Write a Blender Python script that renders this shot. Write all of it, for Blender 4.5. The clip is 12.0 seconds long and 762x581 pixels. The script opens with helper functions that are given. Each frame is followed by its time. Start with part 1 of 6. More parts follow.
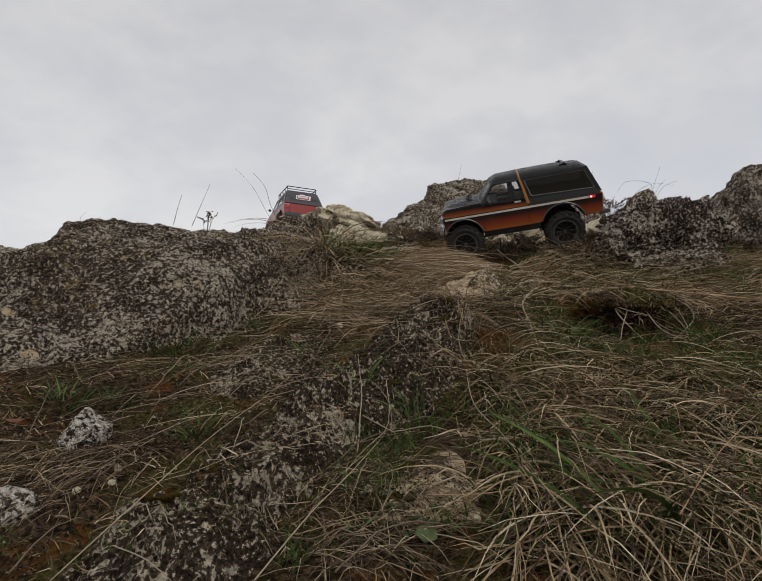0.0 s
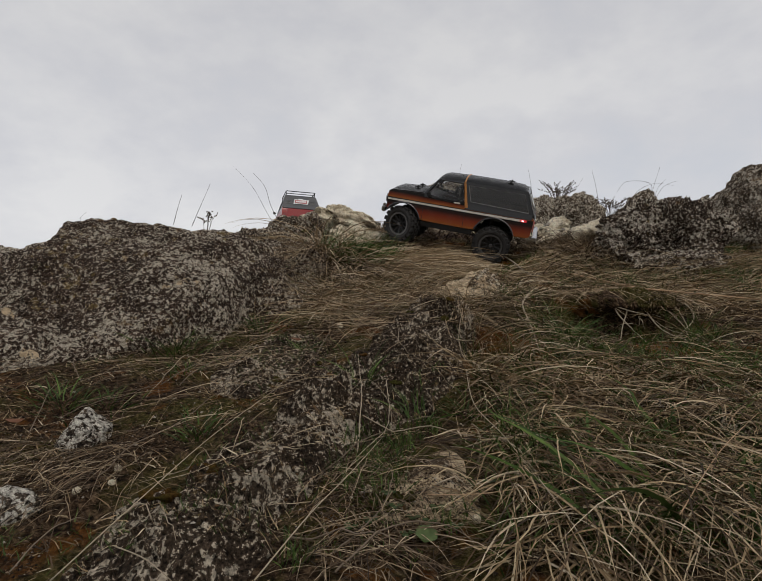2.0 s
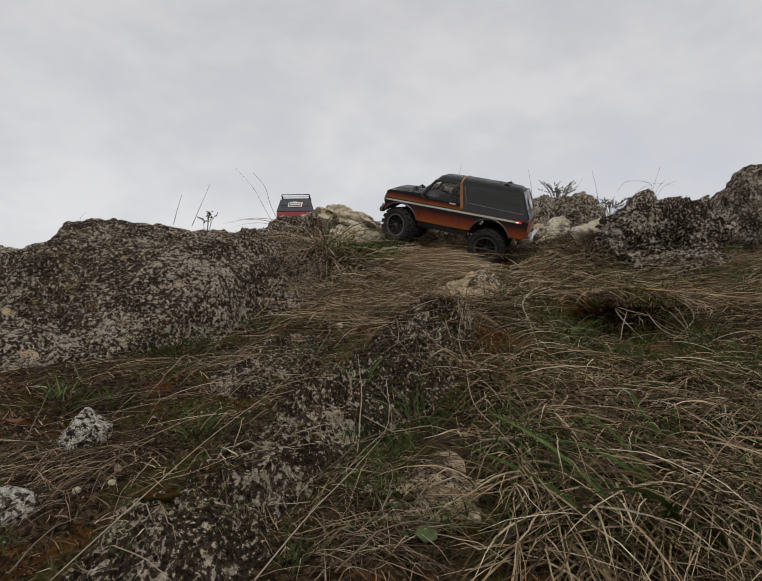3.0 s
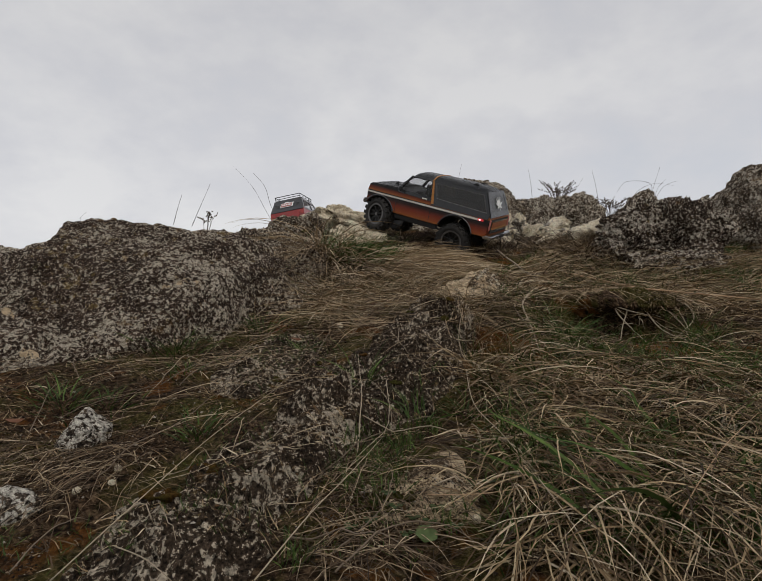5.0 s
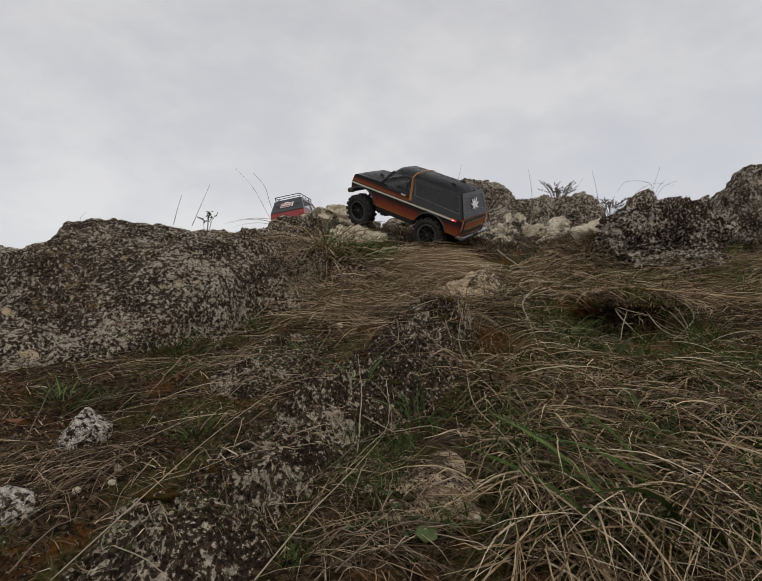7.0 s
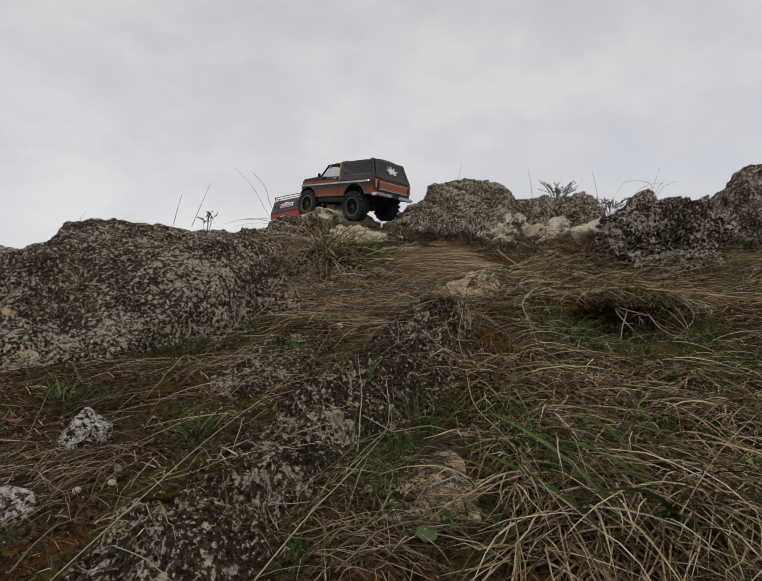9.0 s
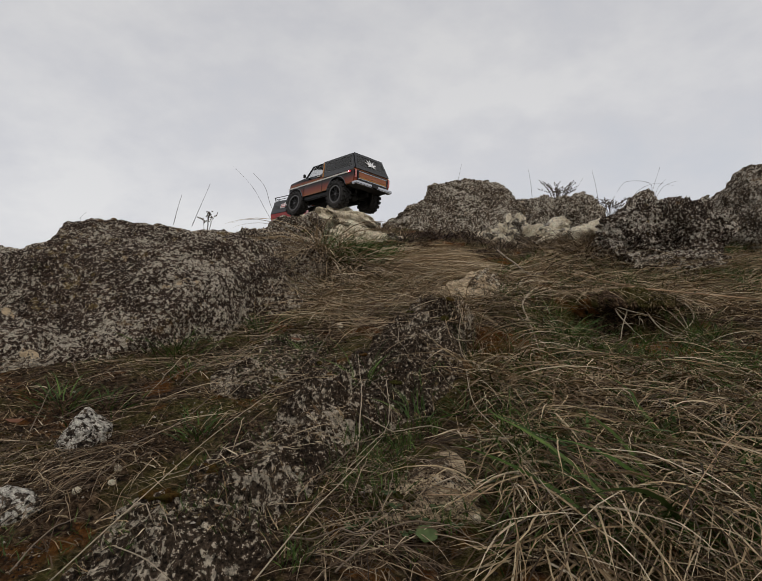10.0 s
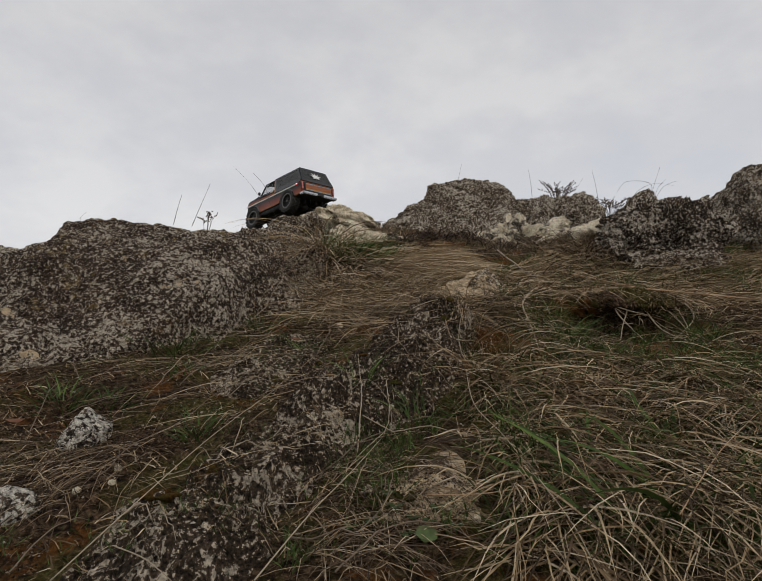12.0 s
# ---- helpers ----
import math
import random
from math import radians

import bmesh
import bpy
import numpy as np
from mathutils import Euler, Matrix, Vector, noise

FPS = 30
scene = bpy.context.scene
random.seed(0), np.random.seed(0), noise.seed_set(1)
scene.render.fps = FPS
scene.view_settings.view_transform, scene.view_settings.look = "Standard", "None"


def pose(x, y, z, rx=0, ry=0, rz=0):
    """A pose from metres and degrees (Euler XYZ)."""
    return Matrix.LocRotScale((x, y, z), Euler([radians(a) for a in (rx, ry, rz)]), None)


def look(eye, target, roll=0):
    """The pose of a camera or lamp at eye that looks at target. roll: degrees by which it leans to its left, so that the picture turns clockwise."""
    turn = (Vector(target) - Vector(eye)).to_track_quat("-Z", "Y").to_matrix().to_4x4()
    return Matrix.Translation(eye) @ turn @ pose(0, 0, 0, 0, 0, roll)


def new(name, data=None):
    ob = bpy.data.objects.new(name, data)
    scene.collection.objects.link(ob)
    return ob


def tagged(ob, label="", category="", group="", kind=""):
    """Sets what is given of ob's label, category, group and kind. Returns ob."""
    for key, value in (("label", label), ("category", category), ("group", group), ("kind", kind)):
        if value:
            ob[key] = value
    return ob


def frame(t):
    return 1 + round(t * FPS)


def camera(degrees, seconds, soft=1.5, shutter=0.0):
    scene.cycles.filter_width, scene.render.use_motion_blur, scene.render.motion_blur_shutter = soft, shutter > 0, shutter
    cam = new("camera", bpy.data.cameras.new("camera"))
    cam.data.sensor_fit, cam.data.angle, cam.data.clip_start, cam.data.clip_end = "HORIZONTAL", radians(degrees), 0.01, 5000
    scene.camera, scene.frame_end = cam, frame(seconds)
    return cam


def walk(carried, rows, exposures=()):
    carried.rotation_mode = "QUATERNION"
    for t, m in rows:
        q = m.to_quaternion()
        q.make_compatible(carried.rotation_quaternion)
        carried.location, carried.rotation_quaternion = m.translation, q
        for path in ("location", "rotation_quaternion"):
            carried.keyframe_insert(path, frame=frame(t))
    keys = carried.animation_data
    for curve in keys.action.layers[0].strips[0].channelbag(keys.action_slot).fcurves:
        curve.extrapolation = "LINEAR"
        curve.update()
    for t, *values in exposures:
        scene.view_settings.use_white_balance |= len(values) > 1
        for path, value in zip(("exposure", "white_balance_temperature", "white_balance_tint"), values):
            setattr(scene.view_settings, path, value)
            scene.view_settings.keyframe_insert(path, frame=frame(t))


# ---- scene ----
cam = camera(70, 12.0, soft=1.0)
EYE = (0.0, 0.0, 0.30)
LEVEL = look(EYE, (0.0, 1.0, 0.30 + math.tan(radians(2.0))))
walk(cam, [(0.0, LEVEL), (12.0, LEVEL)], exposures=[(0.0, 0.0), (12.0, 0.0)])

# ---- light: an overcast sky with thin broken cloud ----
SUN_UP, SUN_TURN = radians(48), radians(150)


def sky_world():
    w = bpy.data.worlds.new("overcast_sky")
    w.use_nodes = True
    scene.world = w
    nt = w.node_tree
    nt.nodes.clear()
    N = nt.nodes.new
    out, bg = N("ShaderNodeOutputWorld"), N("ShaderNodeBackground")
    sky = N("ShaderNodeTexSky")
    sky.sky_type, sky.sun_disc = "NISHITA", False
    sky.sun_elevation, sky.sun_rotation = SUN_UP, SUN_TURN
    sky.air_density, sky.dust_density = 1.0, 3.0
    dim = N("ShaderNodeMix")
    dim.data_type, dim.blend_type = "RGBA", "MULTIPLY"
    dim.inputs[0].default_value = 1.0
    dim.inputs[7].default_value = (0.1, 0.1, 0.1, 1)
    co, mp = N("ShaderNodeTexCoord"), N("ShaderNodeMapping")
    mp.inputs["Scale"].default_value = (1.0, 1.0, 1.7)
    mp.inputs["Location"].default_value = (0.35, 0.1, 0.62)
    big, fine = N("ShaderNodeTexNoise"), N("ShaderNodeTexNoise")
    big.inputs["Scale"].default_value, big.inputs["Detail"].default_value = 2.1, 5
    big.inputs["Roughness"].default_value, big.inputs["Distortion"].default_value = 0.5, 0.35
    fine.inputs["Scale"].default_value, fine.inputs["Detail"].default_value = 9.0, 8
    fine.inputs["Roughness"].default_value = 0.55
    add = N("ShaderNodeMath")
    add.operation = "MULTIPLY_ADD"
    add.inputs[1].default_value = 0.5
    ramp = N("ShaderNodeValToRGB")
    el = ramp.color_ramp.elements
    el[0].position, el[0].color = 0.55, (0.56, 0.575, 0.615, 1)
    el[1].position, el[1].color = 0.90, (0.69, 0.685, 0.69, 1)
    e = el.new(0.72)
    e.color = (0.605, 0.605, 0.63, 1)
    mix = N("ShaderNodeMix")
    mix.data_type = "RGBA"
    mix.inputs[0].default_value = 0.94
    L = nt.links.new
    L(co.outputs["Generated"], mp.inputs["Vector"])
    L(mp.outputs[0], big.inputs["Vector"])
    L(mp.outputs[0], fine.inputs["Vector"])
    L(fine.outputs["Fac"], add.inputs[0])
    L(big.outputs["Fac"], add.inputs[2])
    L(add.outputs[0], ramp.inputs[0])
    L(sky.outputs[0], dim.inputs[6])
    L(dim.outputs[2], mix.inputs[6])
    L(ramp.outputs[0], mix.inputs[7])
    # thin cloud: brightest low over the horizon
    sep, low, tone = N("ShaderNodeSeparateXYZ"), N("ShaderNodeMapRange"), N("ShaderNodeMix")
    low.inputs["From Min"].default_value, low.inputs["From Max"].default_value = 0.0, 0.6
    low.inputs["To Min"].default_value, low.inputs["To Max"].default_value = 1.08, 0.84
    tone.data_type, tone.blend_type = "RGBA", "MULTIPLY"
    tone.inputs[0].default_value = 1.0
    L(co.outputs["Generated"], sep.inputs[0])
    L(sep.outputs["Z"], low.inputs["Value"])
    L(mix.outputs[2], tone.inputs[6])
    L(low.outputs["Result"], tone.inputs[7])
    L(tone.outputs[2], bg.inputs["Color"])
    bg.inputs["Strength"].default_value = 1.09
    L(bg.outputs[0], out.inputs[0])


sky_world()
sun_data = bpy.data.lights.new("sun", "SUN")
sun_data.energy, sun_data.angle, sun_data.color = 0.85, radians(25), (1.0, 0.96, 0.9)
sun = new("sun", sun_data)
sun.matrix_world = look((0, 0, 9), (0 - math.sin(SUN_TURN) * math.cos(SUN_UP) * 1.0, 0 - math.cos(SUN_TURN) * math.cos(SUN_UP), 9 - math.sin(SUN_UP)))


# ---- materials ----
class Nodes:
    """A material's node tree with short calls."""

    def __init__(self, name):
        self.m = bpy.data.materials.new(name)
        self.m.use_nodes = True
        self.nt = self.m.node_tree
        self.b = self.nt.nodes["Principled BSDF"]

    def n(self, kind, **kw):
        node = self.nt.nodes.new(kind)
        for k, v in kw.items():
            node.inputs[k].default_value = v
        return node

    def l(self, a, b):
        self.nt.links.new(a, b)

    def noise(self, vec, scale, detail=4, rough=0.55, distort=0.0):
        t = self.n("ShaderNodeTexNoise", Scale=scale, Detail=detail, Roughness=rough, Distortion=distort)
        self.l(vec, t.inputs["Vector"])
        return t.outputs["Fac"]

    def ramp(self, fac, stops):
        r = self.nt.nodes.new("ShaderNodeValToRGB")
        els = r.color_ramp.elements
        while len(els) < len(stops):
            els.new(0.5)
        for e, (p, c) in zip(els, stops):
            e.position, e.color = p, (c if len(c) == 4 else (*c, 1))
        self.l(fac, r.inputs[0])
        return r.outputs["Color"]

    def mask(self, fac, lo, hi):
        m = self.n("ShaderNodeMapRange")
        m.inputs["From Min"].default_value, m.inputs["From Max"].default_value = lo, hi
        self.l(fac, m.inputs["Value"])
        return m.outputs["Result"]

    def mul(self, a, b):
        m = self.nt.nodes.new("ShaderNodeMath")
        m.operation = "MULTIPLY"
        self.l(a, m.inputs[0])
        if isinstance(b, float):
            m.inputs[1].default_value = b
        else:
            self.l(b, m.inputs[1])
        return m.outputs[0]

    def lean(self, a, b, k):
        """a + k * (b - 0.5)"""
        m = self.nt.nodes.new("ShaderNodeMath")
        m.operation = "MULTIPLY_ADD"
        self.l(b, m.inputs[0])
        m.inputs[1].default_value = k
        n = self.nt.nodes.new("ShaderNodeMath")
        n.operation = "ADD"
        n.inputs[1].default_value = -0.5 * k
        self.l(a, n.inputs[0])
        self.l(n.outputs[0], m.inputs[2])
        return m.outputs[0]

    def mix(self, fac, a, b, blend="MIX"):
        m = self.nt.nodes.new("ShaderNodeMix")
        m.data_type, m.blend_type = "RGBA", blend
        for v, i in ((fac, 0), (a, 6), (b, 7)):
            if isinstance(v, (int, float)):
                m.inputs[i].default_value = v
            elif isinstance(v, tuple):
                m.inputs[i].default_value = (*v, 1)
            else:
                self.l(v, m.inputs[i])
        return m.outputs[2]

    def bump(self, height, strength, distance, under=None):
        b = self.n("ShaderNodeBump", Strength=strength, Distance=distance)
        self.l(height, b.inputs["Height"])
        if under is not None:
            self.l(under, b.inputs["Normal"])
        return b.outputs["Normal"]

    def place(self):
        return self.n("ShaderNodeNewGeometry").outputs["Position"]

    def done(self, color, rough=0.9, normal=None, metal=0.0, shine=0.5):
        self.b.inputs["Specular IOR Level"].default_value = shine
        if isinstance(color, tuple):
            self.b.inputs["Base Color"].default_value = (*color, 1)
        else:
            self.l(color, self.b.inputs["Base Color"])
        if isinstance(rough, (int, float)):
            self.b.inputs["Roughness"].default_value = rough
        else:
            self.l(rough, self.b.inputs["Roughness"])
        self.b.inputs["Metallic"].default_value = metal
        if normal is not None:
            self.l(normal, self.b.inputs["Normal"])
        return self.m


def rock_material(name, dark, pale, cream, lichen=0.5, cream_amount=0.3, spot=70.0, clump=0.36):
    """Weathered stone: dark crust, crisp pale lichen flecks that merge into crusts, bare cream stone where it has broken."""
    k = Nodes(name)
    p = k.place()
    wide = k.noise(p, 3.6, 4, 0.60, 0.5)
    mid = k.noise(p, 17.0, 5, 0.66, 0.4)
    fine = k.noise(p, spot * 1.35, 4, 0.66, 0.2)
    speck = k.noise(p, spot * 2.5, 4, 0.68)
    # dark crust; its near-black low stop also puts shade of fine pits into the colour
    crust = k.ramp(speck, [(0.36, tuple(c * 0.12 for c in dark)), (0.48, tuple(c * 0.70 for c in dark)), (0.64, tuple(c * 2.0 for c in dark))])
    crust = k.mix(0.7, crust, k.ramp(mid, [(0.36, (0.42, 0.38, 0.35)), (0.62, (1.35, 1.30, 1.25))]), "MULTIPLY")
    cover = k.lean(k.lean(fine, mid, clump), wide, 0.30)
    edge = 0.570 - 0.062 * lichen
    c = k.mix(k.mul(k.mask(cover, edge, edge + 0.03), 0.90), crust,
              k.ramp(speck, [(0.34, tuple(v * 0.22 for v in pale)), (0.47, tuple(v * 0.66 for v in pale)), (0.62, tuple(min(v * 1.1, 0.8) for v in pale))]))
    c = k.mix(k.mul(k.mask(speck, 0.60, 0.615), 0.75), c, pale)
    ochre = k.mask(k.lean(k.noise(p, 44.0, 5, 0.7, 0.3), wide, -0.5), 0.66, 0.70)
    c = k.mix(k.mul(ochre, 0.5), c, k.ramp(speck, [(0.35, (0.10, 0.065, 0.020)), (0.65, (0.42, 0.30, 0.11))]))
    bare = k.mask(k.lean(k.noise(p, 9.0, 7, 0.72, 0.4), wide, 0.3), 0.67 - 0.3 * cream_amount, 0.69 - 0.3 * cream_amount)
    crack = k.noise(p, spot * 0.5, 7, 0.74, 1.2)
    tint = k.ramp(crack, [(0.30, tuple(v * 0.14 for v in cream)), (0.38, tuple(v * 0.66 for v in cream)), (0.48, cream), (0.70, tuple(min(v * 1.2, 0.8) for v in cream))])
    tint = k.mix(0.6, tint, k.ramp(mid, [(0.34, (0.52, 0.42, 0.32)), (0.5, (1.0, 0.97, 0.92)), (0.66, (1.12, 1.10, 1.08))]), "MULTIPLY")
    c = k.mix(bare, c, tint)
    rust = k.mask(k.noise(p, 15.0, 6, 0.7, 0.3), 0.63, 0.70)
    c = k.mix(k.mul(rust, 0.6), c, k.ramp(speck, [(0.35, (0.05, 0.026, 0.010)), (0.65, (0.24, 0.13, 0.035))]))
    moss = k.mask(k.noise(p, 12.0, 6, 0.7, 0.2), 0.64, 0.70)
    c = k.mix(k.mul(moss, 0.7), c, k.ramp(speck, [(0.35, (0.012, 0.014, 0.004)), (0.65, (0.09, 0.085, 0.022))]))
    nm = k.bump(mid, 0.7, 0.02)
    nm = k.bump(fine, 1.0, 0.012, nm)
    nm = k.bump(speck, 1.0, 0.004, nm)
    return k.done(c, 0.95, nm, 0.0, 0.12)


def soil_material():
    k = Nodes("soil_and_moss")
    p = k.place()
    wide = k.noise(p, 4.0, 5, 0.6, 0.3)
    mid = k.noise(p, 26.0, 7, 0.7, 0.4)
    fine = k.noise(p, 150.0, 6, 0.75, 0.3)
    crumbs = k.n("ShaderNodeTexVoronoi", Scale=260.0)
    k.l(p, crumbs.inputs["Vector"])
    # brown soil; the near-black low stop carries shade between crumbs and under straw
    c = k.ramp(fine, [(0.38, (0.005, 0.003, 0.002)), (0.5, (0.044, 0.026, 0.014)), (0.68, (0.22, 0.145, 0.085))])
    moss = k.mask(k.noise(p, 8.0, 6, 0.68, 0.5), 0.46, 0.56)
    mossc = k.ramp(fine, [(0.3, (0.018, 0.020, 0.003)), (0.55, (0.10, 0.097, 0.018)), (0.75, (0.22, 0.20, 0.045))])
    c = k.mix(k.mul(moss, 0.5), c, mossc)
    rust = k.mask(k.noise(p, 11.0, 6, 0.65, 0.6), 0.55, 0.63)
    c = k.mix(k.mul(rust, 0.75), c, k.ramp(fine, [(0.3, (0.05, 0.018, 0.004)), (0.7, (0.26, 0.095, 0.018))]))
    grit = k.mask(k.noise(p, 95.0, 5, 0.7, 0.9), 0.665, 0.69)
    c = k.mix(k.mul(grit, k.mask(wide, 0.35, 0.6)), c, (0.36, 0.33, 0.29))
    nm = k.bump(mid, 0.9, 0.02)
    nm = k.bump(fine, 1.0, 0.006, nm)
    nm = k.bump(crumbs.outputs["Distance"], 0.5, 0.002, nm)
    return k.done(c, 0.97, nm, 0.0, 0.10)


def blade_material(name, stops, rough=0.6):
    """Grass: each blade takes its own shade, with faint streaks."""
    k = Nodes(name)
    g = k.n("ShaderNodeNewGeometry")
    c = k.ramp(g.outputs["Random Per Island"], stops)
    streak = k.noise(g.outputs["Position"], 90.0, 3, 0.6)
    c = k.mix(0.7, c, k.ramp(streak, [(0.3, (0.45, 0.44, 0.42)), (0.65, (1.1, 1.1, 1.1))]), "MULTIPLY")
    return k.done(c, rough, None, 0.0, 0.2)


def plain(name, color, rough=0.5, metal=0.0, grain=0.0, scale=300.0, coat=0.0, dusty=0.25):
    k = Nodes(name)
    co = k.n("ShaderNodeTexCoord").outputs["Object"]
    t = k.noise(co, scale, 4, 0.6)
    dust = k.noise(co, 28.0, 5, 0.65)
    c = k.mix(0.6, color, k.ramp(t, [(0.3, (0.75, 0.75, 0.75)), (0.7, (1.1, 1.1, 1.1))]), "MULTIPLY")
    c = k.mix(k.mul(k.mask(dust, 0.5, 0.75), dusty), c, (0.16, 0.13, 0.10))
    nm = k.bump(t, grain, 0.0008) if grain else None
    k.b.inputs["Coat Weight"].default_value = coat
    r = k.mask(dust, 0.2, 0.9)
    m = k.n("ShaderNodeMapRange")
    m.inputs["To Min"].default_value, m.inputs["To Max"].default_value = rough * 0.8, min(1.0, rough * 1.35)
    k.l(r, m.inputs["Value"])
    return k.done(c, m.outputs["Result"], nm, metal)


def glass(name, tint, alpha_like=0.5):
    """Tinted clear plastic: part passes light, part shines."""
    k = Nodes(name)
    k.b.inputs["Base Color"].default_value = (*tint, 1)
    k.b.inputs["Roughness"].default_value = 0.08
    k.b.inputs["Specular IOR Level"].default_value = 0.5
    k.b.inputs["Alpha"].default_value = alpha_like
    return k.m


def glow(name, color, strength):
    k = Nodes(name)
    k.b.inputs["Base Color"].default_value = (*color, 1)
    k.b.inputs["Emission Color"].default_value = (*color, 1)
    k.b.inputs["Emission Strength"].default_value = strength
    k.b.inputs["Roughness"].default_value = 0.2
    return k.m


def sunset_paint():
    """The truck's paint: black fading to burnt orange low on the flanks, gold at the sill."""
    k = Nodes("sunset_fade_paint")
    co = k.n("ShaderNodeTexCoord").outputs["Object"]
    sep = k.n("ShaderNodeSeparateXYZ")
    k.l(co, sep.inputs[0])
    h = k.mask(sep.outputs["Z"], 0.09, 0.19)
    c = k.ramp(h, [(0.0, (0.34, 0.19, 0.04)), (0.09, (0.30, 0.12, 0.022)), (0.16, (0.25, 0.055, 0.012)), (0.34, (0.17, 0.024, 0.008)),
                   (0.50, (0.022, 0.008, 0.006)), (0.60, (0.008, 0.007, 0.007)), (0.68, (0.012, 0.010, 0.010)), (0.70, (0.30, 0.095, 0.020)), (0.78, (0.18, 0.036, 0.012)), (0.88, (0.012, 0.011, 0.011))])
    dust = k.noise(co, 40.0, 6, 0.7)
    c = k.mix(k.mul(k.mask(dust, 0.48, 0.8), 0.15), c, (0.13, 0.105, 0.08))
    k.b.inputs["Coat Weight"].default_value = 0.12
    k.b.inputs["Coat Roughness"].default_value = 0.2
    return k.done(c, 0.42, None, 0.0, 0.28)


ROCK = rock_material("lichen_rock", (0.074, 0.050, 0.036), (0.66, 0.58, 0.455), (0.60, 0.47, 0.31), 0.92, 0.16, 105.0)
ROCK_FAR = rock_material("grey_lichen_rock", (0.125, 0.095, 0.068), (0.66, 0.59, 0.475), (0.56, 0.46, 0.33), 0.78, 0.06, 75.0)
ROCK_DARK = rock_material("dark_lichen_rock", (0.075, 0.054, 0.040), (0.68, 0.61, 0.50), (0.50, 0.39, 0.26), 0.62, 0.06, 75.0, 0.6)
ROCK_RIDGE = rock_material("dark_ridge_rock", (0.072, 0.052, 0.036), (0.64, 0.55, 0.42), (0.50, 0.40, 0.28), -0.08, 0.03, 95.0, 0.80)
ROCK_CREAM = rock_material("bare_cream_limestone", (0.17, 0.13, 0.088), (0.66, 0.59, 0.47), (0.80, 0.69, 0.52), 0.50, 1.0, 85.0)
ROCK_PATCHY = rock_material("broken_limestone", (0.12, 0.096, 0.072), (0.58, 0.53, 0.44), (0.80, 0.70, 0.54), 0.75, 0.70, 85.0)
ROCK_TAN = rock_material("tan_weathered_stone", (0.17, 0.125, 0.08), (0.66, 0.57, 0.43), (0.64, 0.51, 0.35), 0.9, 0.55, 80.0)
ROCK_WHITE = rock_material("white_speckled_stone", (0.07, 0.055, 0.042), (0.76, 0.70, 0.60), (0.62, 0.52, 0.41), 0.9, 0.05, 85.0)
SOIL = soil_material()
BLEACHED = blade_material("bleached_grass", [(0.0, (0.18, 0.115, 0.06)), (0.35, (0.36, 0.255, 0.145)), (0.75, (0.50, 0.38, 0.23)), (1.0, (0.66, 0.55, 0.39))])
# STRAW and DEAD: lowest stops darkened so blade tones also carry shadow among the grass
STRAW = blade_material("dry_grass", [(0.0, (0.035, 0.021, 0.011)), (0.3, (0.12, 0.075, 0.038)), (0.6, (0.36, 0.25, 0.135)), (0.85, (0.52, 0.40, 0.24)), (1.0, (0.62, 0.52, 0.37))])
DEAD = blade_material("grey_dead_grass", [(0.0, (0.026, 0.017, 0.011)), (0.45, (0.125, 0.085, 0.052)), (0.8, (0.34, 0.25, 0.155)), (1.0, (0.55, 0.44, 0.30))], 0.75)
WIRY = blade_material("dark_wiry_twigs", [(0.0, (0.012, 0.008, 0.007)), (0.6, (0.045, 0.028, 0.022)), (1.0, (0.13, 0.085, 0.060))], 0.8)
GRAINS = blade_material("earth_grains", [(0.0, (0.012, 0.007, 0.004)), (0.5, (0.060, 0.036, 0.019)), (0.8, (0.15, 0.085, 0.040)), (0.96, (0.26, 0.20, 0.14)), (1.0, (0.55, 0.50, 0.43))], 0.95)
GREEN = blade_material("green_grass", [(0.0, (0.022, 0.042, 0.007)), (0.5, (0.055, 0.098, 0.016)), (1.0, (0.105, 0.155, 0.034))], 0.55)
TWIG = plain("grey_twig_bark", (0.085, 0.065, 0.055), 0.85, 0, 0.4)
PAINT = sunset_paint()
BLACK = plain("glossy_black_paint", (0.007, 0.007, 0.008), 0.24, 0, 0, 200, 0.15, 0.05)
MATT = plain("matt_black_plastic", (0.014, 0.014, 0.014), 0.65, 0, 0.3, 500, 0, 0.12)
CHROME = plain("chrome", (0.52, 0.52, 0.53), 0.20, 0.95)
WHITE = plain("white_stripe", (0.72, 0.68, 0.60), 0.4)
GOLD = plain("orange_gold_stripe", (0.40, 0.155, 0.022), 0.4)
RED = plain("red_paint", (0.34, 0.028, 0.025), 0.35, 0, 0, 200, 0.4)
GREY_PAINT = plain("dark_grey_paint", (0.045, 0.046, 0.05), 0.35, 0, 0, 200, 0.3)
TYRE = plain("dusty_tyre_rubber", (0.022, 0.020, 0.018), 0.9, 0, 0.8, 420, 0, 0.15)
RIM = plain("dark_grey_wheel_metal", (0.026, 0.025, 0.024), 0.5, 0.3)
RING = plain("worn_beadlock_ring", (0.13, 0.125, 0.12), 0.45, 0.6)
WINDOW = glass("tinted_window", (0.022, 0.021, 0.018), 0.72)
CLEAR = glass("clear_window", (0.10, 0.10, 0.10), 0.16)
LAMP_RED = glow("lit_tail_lamp", (0.60, 0.04, 0.05), 0.35)
BULB = glow("tail_lamp_bulb", (1.0, 0.55, 0.60), 2.2)
